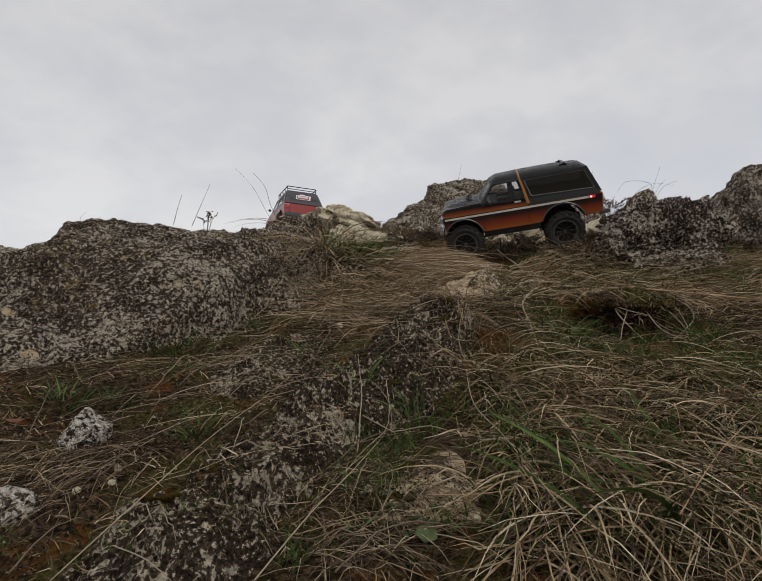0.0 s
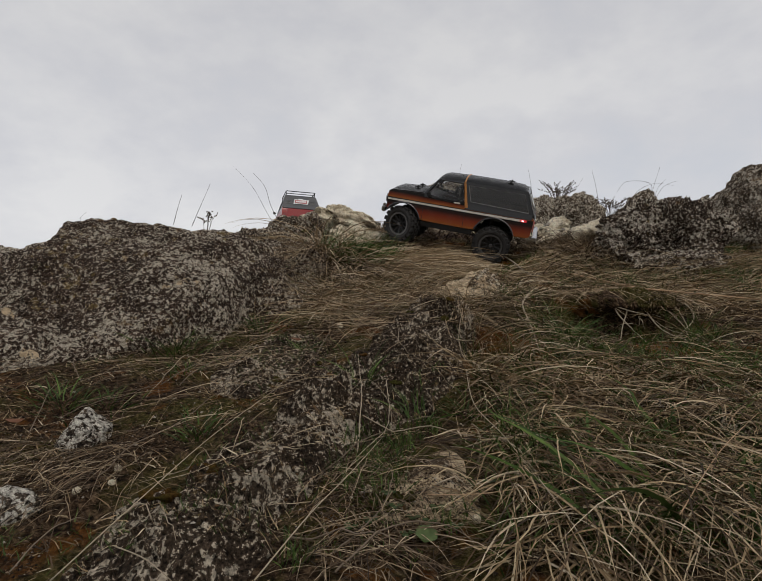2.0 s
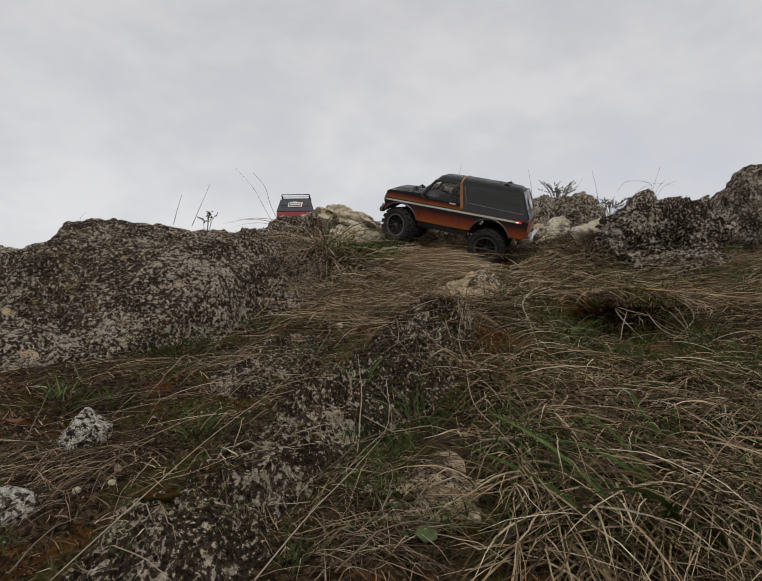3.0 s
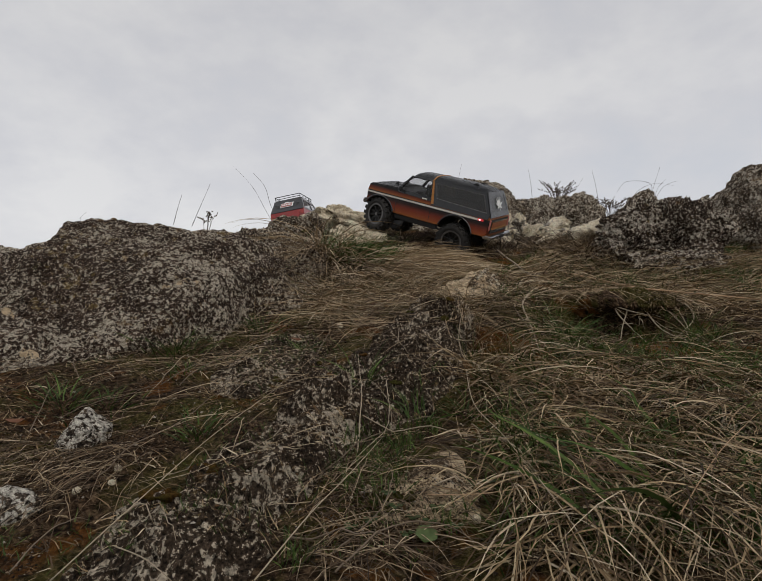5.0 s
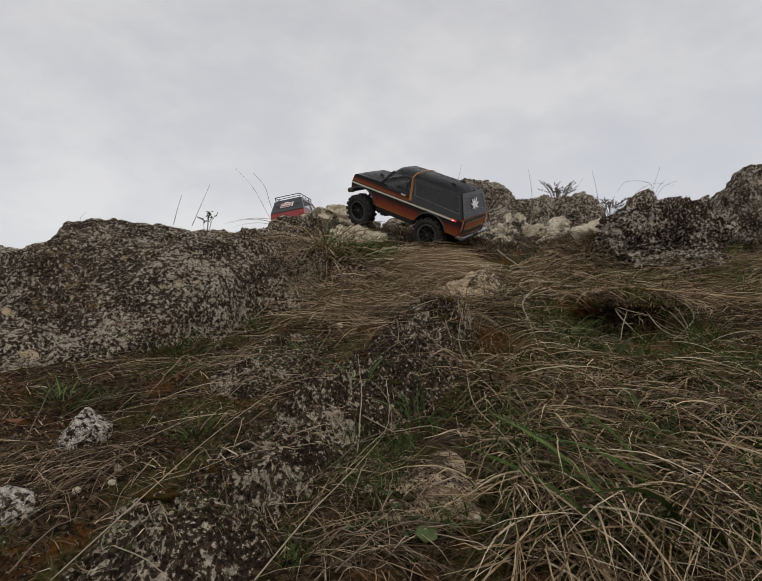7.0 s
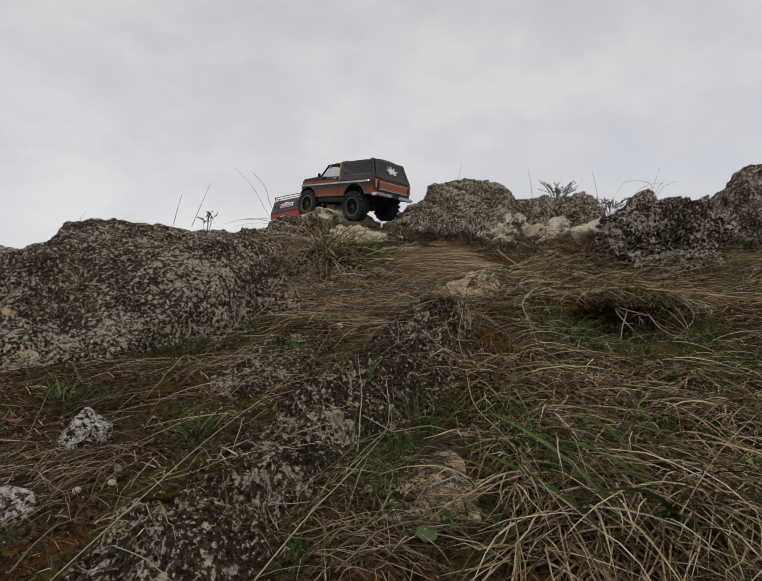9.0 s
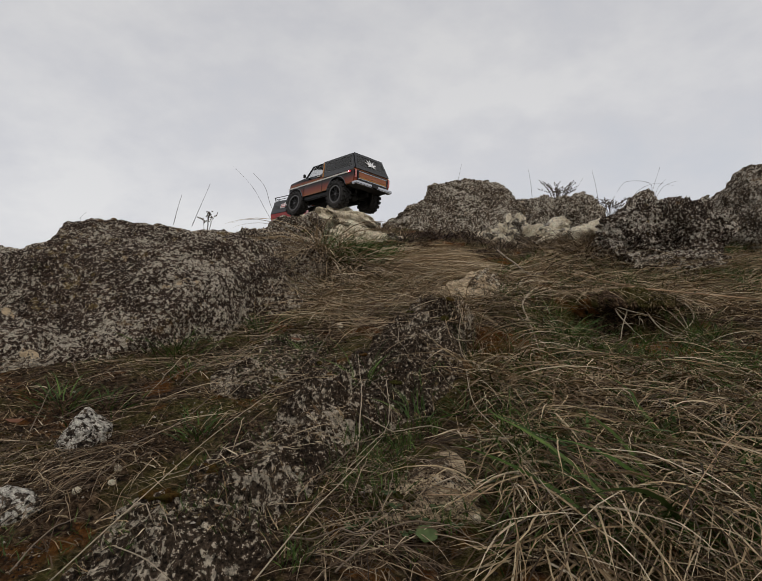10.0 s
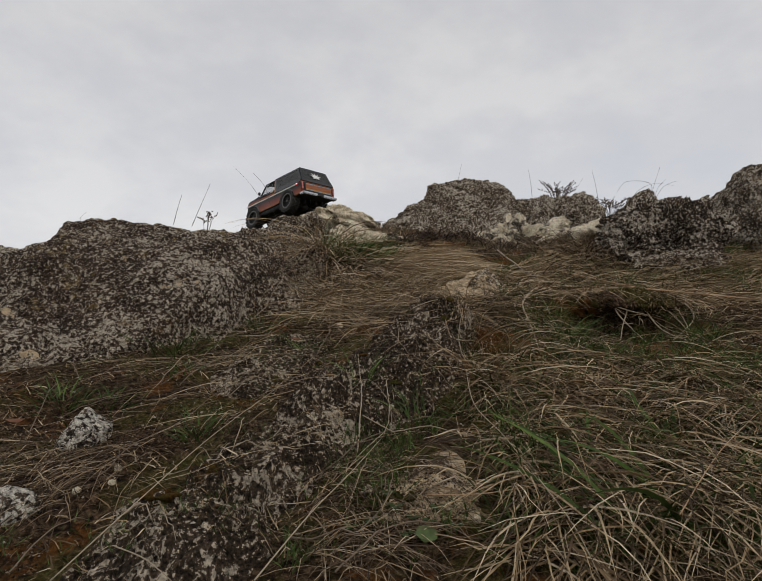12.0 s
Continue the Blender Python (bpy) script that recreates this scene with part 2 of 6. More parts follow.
LENS_RED = plain("red_lens", (0.45, 0.05, 0.04), 0.2, 0, 0, 200, 0.5)
LENS_PINK = plain("faded_red_reflector", (0.55, 0.20, 0.18), 0.25)
DECAL = plain("white_decal", (0.80, 0.80, 0.78), 0.5, 0, 0, 300, 0, 0.05)
DECAL_RED = plain("red_and_white_sticker", (0.42, 0.10, 0.10), 0.5)
LEAF = blade_material("clover_leaf", [(0.0, (0.03, 0.055, 0.015)), (1.0, (0.10, 0.14, 0.05))], 0.5)
DRIED = blade_material("dried_flower", [(0.0, (0.05, 0.035, 0.025)), (1.0, (0.12, 0.09, 0.06))], 0.8)


# ---- shape helpers ----
def hashed(i, j, k):
    h = (i * 374761393 + j * 668265263 + k * 2147483647) & 0xFFFFFFFF
    h = ((h ^ (h >> 13)) * 1274126177) & 0xFFFFFFFF
    return ((h ^ (h >> 16)) & 0xFFFFFF) / float(0xFFFFFF)


def value_noise(x, y, z):
    i, j, k = (np.floor(a).astype(np.int64) for a in (x, y, z))
    u, v, w = x - i, y - j, z - k
    u, v, w = (a * a * (3 - 2 * a) for a in (u, v, w))
    total = 0
    for di, fu in ((0, 1 - u), (1, u)):
        for dj, fv in ((0, 1 - v), (1, v)):
            for dk, fw in ((0, 1 - w), (1, w)):
                total = total + fu * fv * fw * hashed(i + di, j + dj, k + dk)
    return total * 2 - 1


def fbm(x, y, z, octaves=4, gain=0.5):
    total, a, s = 0, 1.0, 1.0
    for o in range(octaves):
        total = total + a * value_noise(x * s + 17.3 * o, y * s + 5.1 * o, z * s + 9.7 * o)
        a, s = a * gain, s * 2.03
    return total


def chips(x, y, z, cell, seed):
    """Broken facets: space falls into cells, and each tilts its piece of the surface its own way."""
    q = np.stack([x, y, z], -1) / cell + seed
    i0 = np.floor(q).astype(np.int64)
    best, cell_of = np.full(len(q), 1e9), i0.copy()
    for a in (-1, 0, 1):
        for b in (-1, 0, 1):
            for c in (-1, 0, 1):
                n = i0 + np.array((a, b, c))
                d2 = sum((q[:, m] - n[:, m] - hashed(n[:, 0] + 31 * m, n[:, 1] + 57 * m, n[:, 2] + 11 * m)) ** 2 for m in range(3))
                near = d2 < best
                best[near], cell_of[near] = d2[near], n[near]
    r = [hashed(cell_of[:, 0] + 31 * m, cell_of[:, 1] + 57 * m, cell_of[:, 2] + 11 * m) for m in range(6)]
    tilt = sum((r[m + 3] - 0.5) * (q[:, m] - cell_of[:, m] - r[m]) for m in range(3)) + 0.35 * (r[3] - 0.5)
    return tilt * cell


def ground_z(x, y):
    """Height of the hillside: a slope of about fifteen degrees up to a crest, then away to low country."""
    x, y = np.asarray(x, float), np.asarray(y, float)
    z = np.interp(y, [-3000, -80, -8, 0, 2.35, 2.65, 3.3, 5, 12, 90, 3000], [-70, -22, -2.3, 0, 0.634, 0.69, 0.69, 0.35, -1.6, -24, -70])
    side = np.maximum(np.abs(x) - 3.0, 0)
    z = z - np.minimum(0.12 * side, 40)
    near = np.exp(-np.maximum(np.hypot(x, y - 1.5) - 3, 0) / 4)
    z = z + near * (0.010 * fbm(x * 2.3, y * 2.3, x * 0, 2) + 0.011 * fbm(x * 8, y * 8, x * 0 + 3, 3) + 0.0035 * fbm(x * 38, y * 38, x * 0 + 7, 3, 0.6))
    # washed-out hollow under an overhanging mat of roots
    z = z - 0.085 * np.exp(-((x - 0.45) / 0.085) ** 4 - ((y - 1.03) / 0.075) ** 4)
    z = z + 0.035 * np.exp(-((x - 0.47) / 0.17) ** 4 - ((y - 1.12) / 0.06) ** 2)
    # dips in the wheel track below the crest and a grassy bank at its foot
    z = z - 0.045 * np.exp(-((x - 0.32) / 0.15) ** 2 - ((y - 1.90) / 0.15) ** 2)
    z = z + 0.035 * np.exp(-((x - 0.60) / 0.10) ** 2 - ((y - 1.66) / 0.10) ** 2)
    z = z - 0.055 * np.exp(-((x - 0.58) / 0.24) ** 2 - ((y - 2.20) / 0.17) ** 2)
    # the crest falls off to one side
    z = z - 0.30 * np.clip((-0.45 - x) / 1.3, 0, 1) * np.clip((y - 1.2) / 0.9, 0, 1)
    return z


OUTCROPS = []


def plan_radius(pts, ang, power=9):
    """Distance from the middle of a convex plan to its rounded edge, by direction."""
    pts = np.array(pts, float)
    c = pts.mean(0)
    q = pts - c
    order = np.argsort(np.arctan2(q[:, 1], q[:, 0]))
    q = q[order]
    ux, uy = np.cos(ang), np.sin(ang)
    inv = np.zeros_like(ang)
    for a, b in zip(q, np.roll(q, -1, 0)):
        e = b - a
        n = np.array([e[1], -e[0]]) / np.hypot(*e)
        d = max(float(n @ a), 0.01)
        inv = inv + np.maximum((n[0] * ux + n[1] * uy) / d, 0) ** power
    return c, 1 / inv ** (1 / power)


def outcrop_rise(x, y, pts, rise, seed):
    """How far an outcrop stands out of the soil at x, y (negative outside its plan)."""
    c = np.array(pts, float).mean(0)
    dx, dy = x - c[0], y - c[1]
    _, R = plan_radius(pts, np.arctan2(dy, dx))
    rho = np.hypot(dx, dy) / (R * (1 + 0.22 * fbm(x * 16 + seed, y * 16, x * 0, 3)))
    body = np.clip(1 - rho ** 2, -0.6, 1)
    f = np.asarray(x, float).ravel(), np.asarray(y, float).ravel(), 0.4 * np.asarray(x + y, float).ravel()
    lumps = 0.6 * fbm(x * 14 + seed, y * 14, x * 0 + 1, 2) + (22 * chips(*f, 0.06, seed) + 26 * chips(*f, 0.025, seed + 0.5)).reshape(np.shape(x)) + 0.35 * fbm(x * 60, y * 60 + seed, x * 0, 3, 0.6)
    return rise * (np.sign(body) * np.abs(body) ** 0.6 * 1.15 + 0.75 * lumps * np.clip(body * 3, 0, 1) - 0.05)


def sampled(rise, x0, x1, y0, y1, step=0.003):
    """A height function held on a fine grid over its plan, for quick lookup."""
    nx, ny = int((x1 - x0) / step) + 2, int((y1 - y0) / step) + 2
    X, Y = np.meshgrid(x0 + step * np.arange(nx), y0 + step * np.arange(ny))
    H = rise(X, Y)

    def lookup(x, y):
        u, v = (x - x0) / step, (y - y0) / step
        ok = (u >= 0) & (v >= 0) & (u < nx - 1) & (v < ny - 1)
        i, j = np.clip(u, 0, nx - 2).astype(int), np.clip(v, 0, ny - 2).astype(int)
        fu, fv = u - i, v - j
        h = (H[j, i] * (1 - fu) + H[j, i + 1] * fu) * (1 - fv) + (H[j + 1, i] * (1 - fu) + H[j + 1, i + 1] * fu) * fv
        return np.where(ok, h, -1.0)
    return lookup


def surface_z(x, y):
    z = ground_z(x, y)
    top = z
    for rise in OUTCROPS:
        top = np.maximum(top, z + rise(np.asarray(x, float), np.asarray(y, float)))
    return top


def mesh_from(name, verts, faces, material, smooth=True):
    me = bpy.data.meshes.new(name)
    me.from_pydata([tuple(v) for v in verts] if not isinstance(verts, np.ndarray) else verts.tolist(), [], faces)
    me.materials.append(material)
    if smooth:
        me.polygons.foreach_set("use_smooth", [True] * len(me.polygons))
    me.update()
    return me


def part(name, bm, material, parent, label="", smooth=False, at=None):
    """Links a bmesh as one mesh object under a thing or a part."""
    bmesh.ops.recalc_face_normals(bm, faces=bm.faces)
    me = bpy.data.meshes.new(name)
    bm.to_mesh(me)
    bm.free()
    me.materials.append(material)
    if smooth:
        me.polygons.foreach_set("use_smooth", [True] * len(me.polygons))
        me.set_sharp_from_angle(angle=radians(38))
    ob = new(name, me)
    ob.parent = parent
    if at is not None:
        ob.matrix_basis = at
    return tagged(ob, label)


def slab(pts, thick, bevel=0.0, bm=None):
    """A flat plate over a polygon, thickened along its normal."""
    bm = bm or bmesh.new()
    vs = [bm.verts.new(p) for p in pts]
    fc = bm.faces.new(vs)
    fc.normal_update()
    n = fc.normal.copy()
    for v in vs:
        v.co -= n * thick / 2
    ret = bmesh.ops.extrude_face_region(bm, geom=[fc])
    bmesh.ops.translate(bm, vec=n * thick, verts=[g for g in ret["geom"] if isinstance(g, bmesh.types.BMVert)])
    if bevel:
        bmesh.ops.bevel(bm, geom=[e for e in bm.edges if e.is_valid], offset=bevel, segments=2, affect="EDGES", clamp_overlap=True)
    return bm


def box(cx, cy, cz, sx, sy, sz, bevel=0.0, bm=None):
    bm = bm or bmesh.new()
    r = bmesh.ops.create_cube(bm, size=1)
    bmesh.ops.scale(bm, vec=(sx, sy, sz), verts=r["verts"])
    bmesh.ops.translate(bm, vec=(cx, cy, cz), verts=r["verts"])
    if bevel:
        es = {e for v in r["verts"] for e in v.link_edges}
        bmesh.ops.bevel(bm, geom=list(es), offset=bevel, segments=2, affect="EDGES", clamp_overlap=True)
    return bm


def rod(points, radius, sides=8, bm=None):
    """A round bar along a line of points; radius may taper along it."""
    bm = bm or bmesh.new()
    pts = [Vector(p) for p in points]
    rad = radius if isinstance(radius, (list, tuple)) else [radius] * len(pts)
    rings = []
    for i, p in enumerate(pts):
        d = (pts[min(i + 1, len(pts) - 1)] - pts[max(i - 1, 0)]).normalized()
        a = d.orthogonal().normalized() if i == 0 else (a - d * a.dot(d)).normalized()
        b = d.cross(a)
        rings.append([bm.verts.new(p + (a * math.cos(s * math.tau / sides) + b * math.sin(s * math.tau / sides)) * rad[i]) for s in range(sides)])
    for r0, r1 in zip(rings, rings[1:]):
        for s in range(sides):
            bm.faces.new((r0[s], r0[(s + 1) % sides], r1[(s + 1) % sides], r1[s]))
    bm.faces.new(rings[0][::-1])
    bm.faces.new(rings[-1])
    return bm


def lathe(profile, sides, bm=None):
    """Turns a closed (radius, y) profile about the y axis."""
    bm = bm or bmesh.new()
    rings = []
    for s in range(sides):
        a = s * math.tau / sides
        rings.append([bm.verts.new((r * math.cos(a), y, r * math.sin(a))) for r, y in profile])
    n = len(profile)
    for s in range(sides):
        r0, r1 = rings[s], rings[(s + 1) % sides]
        for i in range(n):
            j = (i + 1) % n
            bm.faces.new((r0[i], r0[j], r1[j], r1[i]))
    return bm


# ---- the hillside ----
def spread(lo, hi, step, far):
    """Even steps from lo to hi, then growing ones out to far on both sides."""
    mid = np.arange(lo, hi, step)
    out, s, v = [], step, hi
    while v < far:
        out.append(v)
        s *= 1.22
        v += s
    out.append(far)
    low, s, v = [], step, lo - step
    while v > -far:
        low.append(v)
        s *= 1.22
        v -= s
    low.append(-far)
    return np.concatenate([np.array(low[::-1]), mid, np.array(out)])


def build_ground():
    xs, ys = spread(-1.3, 1.5, 0.0075, 3000), spread(0.25, 2.75, 0.0075, 3000)
    X, Y = np.meshgrid(xs, ys)
    Z = ground_z(X, Y)
    verts = np.stack([X, Y, Z], -1).reshape(-1, 3)
    nx, ny = len(xs), len(ys)
    a = (np.arange(ny - 1)[:, None] * nx + np.arange(nx - 1)[None]).ravel()
    faces = np.stack([a, a + 1, a + 1 + nx, a + nx], -1).tolist()
    ob = new("ground", mesh_from("ground", verts, faces, SOIL))
    tagged(ob, "steep hillside of dark soil with moss and gravel", "ground", kind="structure")


build_ground()

BALLS = {}


def ball(level):
    if level not in BALLS:
        bm = bmesh.new()
        bmesh.ops.create_icosphere(bm, subdivisions=level, radius=1)
        bm.verts.ensure_lookup_table()
        BALLS[level] = (np.array([v.co[:] for v in bm.verts]), [[v.index for v in f.verts] for f in bm.faces])
        bm.free()
    return BALLS[level]


def hull(points):
    """The convex outline of points in a plane, counter-clockwise."""
    points = sorted(points)
    halves = []
    for run in (points, points[::-1]):
        h = []
        for q in run:
            while len(h) > 1 and (h[-1][0] - h[-2][0]) * (q[1] - h[-2][1]) - (h[-1][1] - h[-2][1]) * (q[0] - h[-2][0]) <= 0:
                h.pop()
            h.append(q)
        halves += h[:-1]
    return halves


def rock(label, outline, y, front, back, material, name="boulder", rough=0.02, level=6, seed=0.0, lean=0.45, tilt=0.5, power=16, kind="", strata=0.0, group="", blocky=0.0, chip=0.0):
    """A stone: planes through the edges of its upright outline (x, z) at depth y, a leaning front and a back,
    rounded together and broken up by noise at several sizes."""
    pts = np.array(hull(outline))
    c2 = (pts.min(0) + pts.max(0)) / 2
    planes = []
    for p, q in zip(pts, np.roll(pts, -1, 0)):
        e = q - p
        n2 = np.array([e[1], -e[0]]) / (np.hypot(*e) + 1e-9)
        d = float(n2 @ (p - c2))
        for s in (-1, 1):
            n = np.array([n2[0], s * tilt, n2[1]])
            m = np.linalg.norm(n)
            planes.append((n / m, max(d, 0.004) * 1.03 / m + 0.25 * rough))
    for n, d in (((0, -1, lean), front), ((0, 1, lean), back)):
        n = np.array(n, float)
        m = np.linalg.norm(n)
        planes.append((n / m, d / m))
    rs = np.random.RandomState(int(seed * 10) + 3)
    size = float(np.mean([d for _, d in planes]))
    for _ in range(7):
        n = rs.normal(size=3)
        n /= np.linalg.norm(n)
        planes.append((n, size * rs.uniform(1.25, 1.6)))
    dirs, faces = ball(level)
    inv = np.zeros(len(dirs))
    for n, d in planes:
        inv += np.maximum(dirs @ n / d, 0) ** power
    P = dirs / (inv ** (1 / power))[:, None]
    w = P + np.array([c2[0], y, c2[1]])
    s = seed * 3.7
    amount = rough * (1.0 * fbm(w[:, 0] * 6 + s, w[:, 1] * 6, w[:, 2] * 6, 2) + 0.55 * fbm(w[:, 0] * 19 + s, w[:, 1] * 19, w[:, 2] * 19, 2)
                      - 0.5 * np.abs(fbm(w[:, 0] * 30, w[:, 1] * 30 + s, w[:, 2] * 30, 2)) + 0.22 * fbm(w[:, 0] * 80, w[:, 1] * 80, w[:, 2] * 80 + s, 3, 0.65))
    if strata:
        amount = amount + strata * np.abs(((w[:, 2] * 1.0 + 0.25 * w[:, 0] + 0.02 * fbm(w[:, 0] * 5, w[:, 1] * 5, w[:, 2] * 5, 2)) / 0.035) % 1 - 0.5)
    if blocky:  # broken along joints: neighbouring blocks stand proud or back
        q = w @ np.array(Euler((0.3 + seed, 0.4, 0.2 * seed)).to_matrix()) + 0.004 * np.stack([fbm(w[:, k] * 40, w[:, (k + 1) % 3] * 40, w[:, 2] * 9, 2) for k in range(3)], -1)
        for cell, part_of in ((0.055, 1.0), (0.024, 0.45)):
            i, j, k = (np.floor(q[:, a] / (cell * f)).astype(np.int64) for a, f in ((0, 1.5), (1, 1.2), (2, 0.8)))
            amount = amount + blocky * part_of * (hashed(i, j, k) - 0.5)
    if chip:
        f = w + 0.006 * np.stack([fbm(w[:, k] * 30, w[:, (k + 1) % 3] * 30, w[:, 2] * 13, 2) for k in range(3)], -1)
        amount = amount + chip * (0.9 * chips(*f.T, 0.13, seed) + 0.8 * chips(*f.T, 0.05, seed + 0.4) + 0.7 * chips(*f.T, 0.02, seed + 0.7))
    w = w + dirs * amount[:, None]
    base = np.array([c2[0], y, pts[:, 1].min()])
    ob = new(name, mesh_from(name, w - base, faces, material))
    ob.location = base
    return tagged(ob, label, "rock", group, kind)


# ---- rocks ----
rock("large rounded boulder covered with grey lichen", [(-0.969, 0.340), (-0.864, 0.415), (-0.779, 0.458), (-0.710, 0.484), (-0.645, 0.506), (-0.511, 0.501), (-0.392, 0.490), (-0.306, 0.465), (-0.219, 0.404), (-0.196, 0.169), (-0.513, -0.042), (-0.959, -0.042)], 1.20, 0.36, 0.35, ROCK, "boulder", 0.015, 7, 1.0, 0.85, 0.45, 20, blocky=0.006, chip=0.14)
rock("sloping foot of the lichen-covered boulder", [(-0.807, 0.297), (-0.665, 0.337), (-0.522, 0.315), (-0.405, 0.253), (-0.341, 0.182), (-0.429, 0.103), (-0.800, 0.067)], 1.00, 0.36, 0.2, ROCK, "boulder", 0.020, 6, 1.6, 2.0, 0.25, 14, blocky=0.014, chip=0.25)
rock("low shoulder of lichen-grey rock beside the boulder", [(-0.517, 0.514), (-0.409, 0.511), (-0.301, 0.492), (-0.193, 0.444), (-0.139, 0.323), (-0.299, 0.216), (-0.540, 0.216)], 1.50, 0.24, 0.30, ROCK, "rock_shoulder", 0.022, 6, 2.0, 0.8, 0.45, chip=0.25)
rock("grey rock peeking over the slope", [(-1.863, 0.541), (-1.740, 0.578), (-1.596, 0.576), (-1.492, 0.531), (-1.486, 0.294), (-1.856, 0.294)], 2.3, 0.2, 0.25, ROCK_FAR, "boulder", 0.02, 5, 2.4, chip=0.25)
rock("dark ledge stone on the crest", [(-0.775, 0.728), (-0.724, 0.750), (-0.603, 0.755), (-0.495, 0.722), (-0.494, 0.561), (-0.774, 0.561)], 3.0, 0.12, 0.25, ROCK_FAR, "ledge_stone", 0.010, 5, 2.7, chip=0.25)
rock("cream limestone slab with a broken edge on the crest", [(-0.391, 0.690), (-0.313, 0.722), (-0.252, 0.745), (-0.096, 0.730), (-0.017, 0.672), (-0.017, 0.645), (-0.313, 0.654), (-0.391, 0.671)], 2.42, 0.10, 0.36, ROCK_CREAM, "limestone_slab", 0.012, 7, 3.0, 0.12, 0.18, 30, "", 0.026, blocky=0.02, chip=0.16)
rock("brown broken rock under the limestone slab", [(-0.318, 0.673), (-0.185, 0.695), (-0.020, 0.682), (0.026, 0.602), (-0.053, 0.514), (-0.317, 0.514)], 2.48, 0.10, 0.30, ROCK_FAR, "broken_rock", 0.012, 6, 3.2, 0.2, 0.25, 20, "", 0.012, blocky=0.024, chip=0.25)
rock("grey broken rock beside the limestone slab", [(-0.466, 0.642), (-0.407, 0.679), (-0.295, 0.691), (-0.229, 0.658), (-0.192, 0.580), (-0.212, 0.478), (-0.482, 0.478)], 2.28, 0.10, 0.25, ROCK_FAR, "broken_rock", 0.016, 6, 3.3, 0.25, 0.3, 20, blocky=0.026, chip=0.25)
rock("pale limestone block under the slab edge", [(-0.222, 0.565), (-0.171, 0.592), (-0.098, 0.600), (0.011, 0.588), (0.040, 0.575), (0.029, 0.527), (-0.211, 0.527)], 2.03, 0.05, 0.12, ROCK_CREAM, "limestone_block", 0.016, 7, 3.6, 0.25, 0.35, 22, "", 0.012, blocky=0.026, chip=0.6)
rock("small pale stone beside the block", [(0.004, 0.572), (0.041, 0.594), (0.090, 0.582), (0.094, 0.558), (0.011, 0.543)], 2.10, 0.04, 0.07, ROCK_PATCHY, "pale_stone", 0.006, 5, 3.8, 0.3, 0.35, 16, blocky=0.012, chip=0.25)
rock("grey lichen-covered rock on the crest", [(0.219, 0.850), (0.256, 0.949), (0.459, 0.981), (0.637, 0.960), (0.704, 0.886), (0.822, 0.735), (0.820, 0.500), (0.119, 0.500)], 2.9, 0.30, 0.4, ROCK_FAR, "crest_rock", 0.016, 7, 4.0, 0.55, 0.30, 26, blocky=0.018, chip=0.25)
rock("sloping flank of grey lichen-covered rock", [(-0.039, 0.680), (0.039, 0.739), (0.221, 0.866), (0.427, 0.880), (0.621, 0.817), (0.741, 0.695), (0.739, 0.486), (-0.058, 0.486)], 2.7, 0.28, 0.4, ROCK_FAR, "crest_rock", 0.018, 7, 4.2, 0.6, 0.30, 24, blocky=0.022, chip=0.25)
rock("grey rock with a rounded top on the crest", [(0.583, 0.826), (0.682, 0.856), (0.855, 0.876), (1.016, 0.891), (1.090, 0.836), (1.150, 0.712), (1.122, 0.490), (0.581, 0.490)], 2.75, 0.25, 0.3, ROCK_FAR, "crest_rock", 0.022, 7, 4.4, 0.5, 0.4, blocky=0.024, chip=0.25)
rock("broken rock face with bare cream limestone", [(0.329, 0.589), (0.434, 0.652), (0.624, 0.684), (0.793, 0.669), (0.834, 0.589), (0.812, 0.462), (0.328, 0.462)], 2.35, 0.16, 0.3, ROCK_PATCHY, "broken_rock", 0.026, 7, 4.8, 0.8, 0.5, blocky=0.035, chip=0.7)
rock("pale stone lodged in the bank", [(0.689, 0.585), (0.729, 0.614), (0.801, 0.632), (0.858, 0.614), (0.857, 0.546), (0.710, 0.546)], 2.0, 0.06, 0.1, ROCK_PATCHY, "pale_stone", 0.012, 5, 5.1, 0.5, 0.5, blocky=0.016, chip=0.25)
rock("dark angular boulder with white lichen", [(0.625, 0.470), (0.736, 0.587), (0.809, 0.616), (0.876, 0.651), (0.955, 0.633), (0.998, 0.572), (1.013, 0.470), (0.992, 0.325), (0.645, 0.296)], 1.62, 0.14, 0.22, ROCK_DARK, "boulder", 0.024, 7, 5.5, 0.5, 0.40, 20, blocky=0.026, chip=0.65)
rock("small pointed rock behind the boulder", [(0.815, 0.592), (0.883, 0.680), (0.936, 0.719), (0.992, 0.671), (1.024, 0.540), (0.814, 0.504)], 1.95, 0.09, 0.15, ROCK_FAR, "pointed_rock", 0.014, 5, 5.8, 0.5, 0.4, blocky=0.016, chip=0.25)
rock("tall grey lichen-covered boulder", [(1.175, 0.627), (1.203, 0.712), (1.292, 0.795), (1.399, 0.857), (1.612, 0.910), (1.785, 0.822), (1.768, 0.295), (1.197, 0.434)], 1.95, 0.22, 0.4, ROCK_FAR, "boulder", 0.020, 6, 6.1, 0.35, 0.35, 20, chip=0.25)
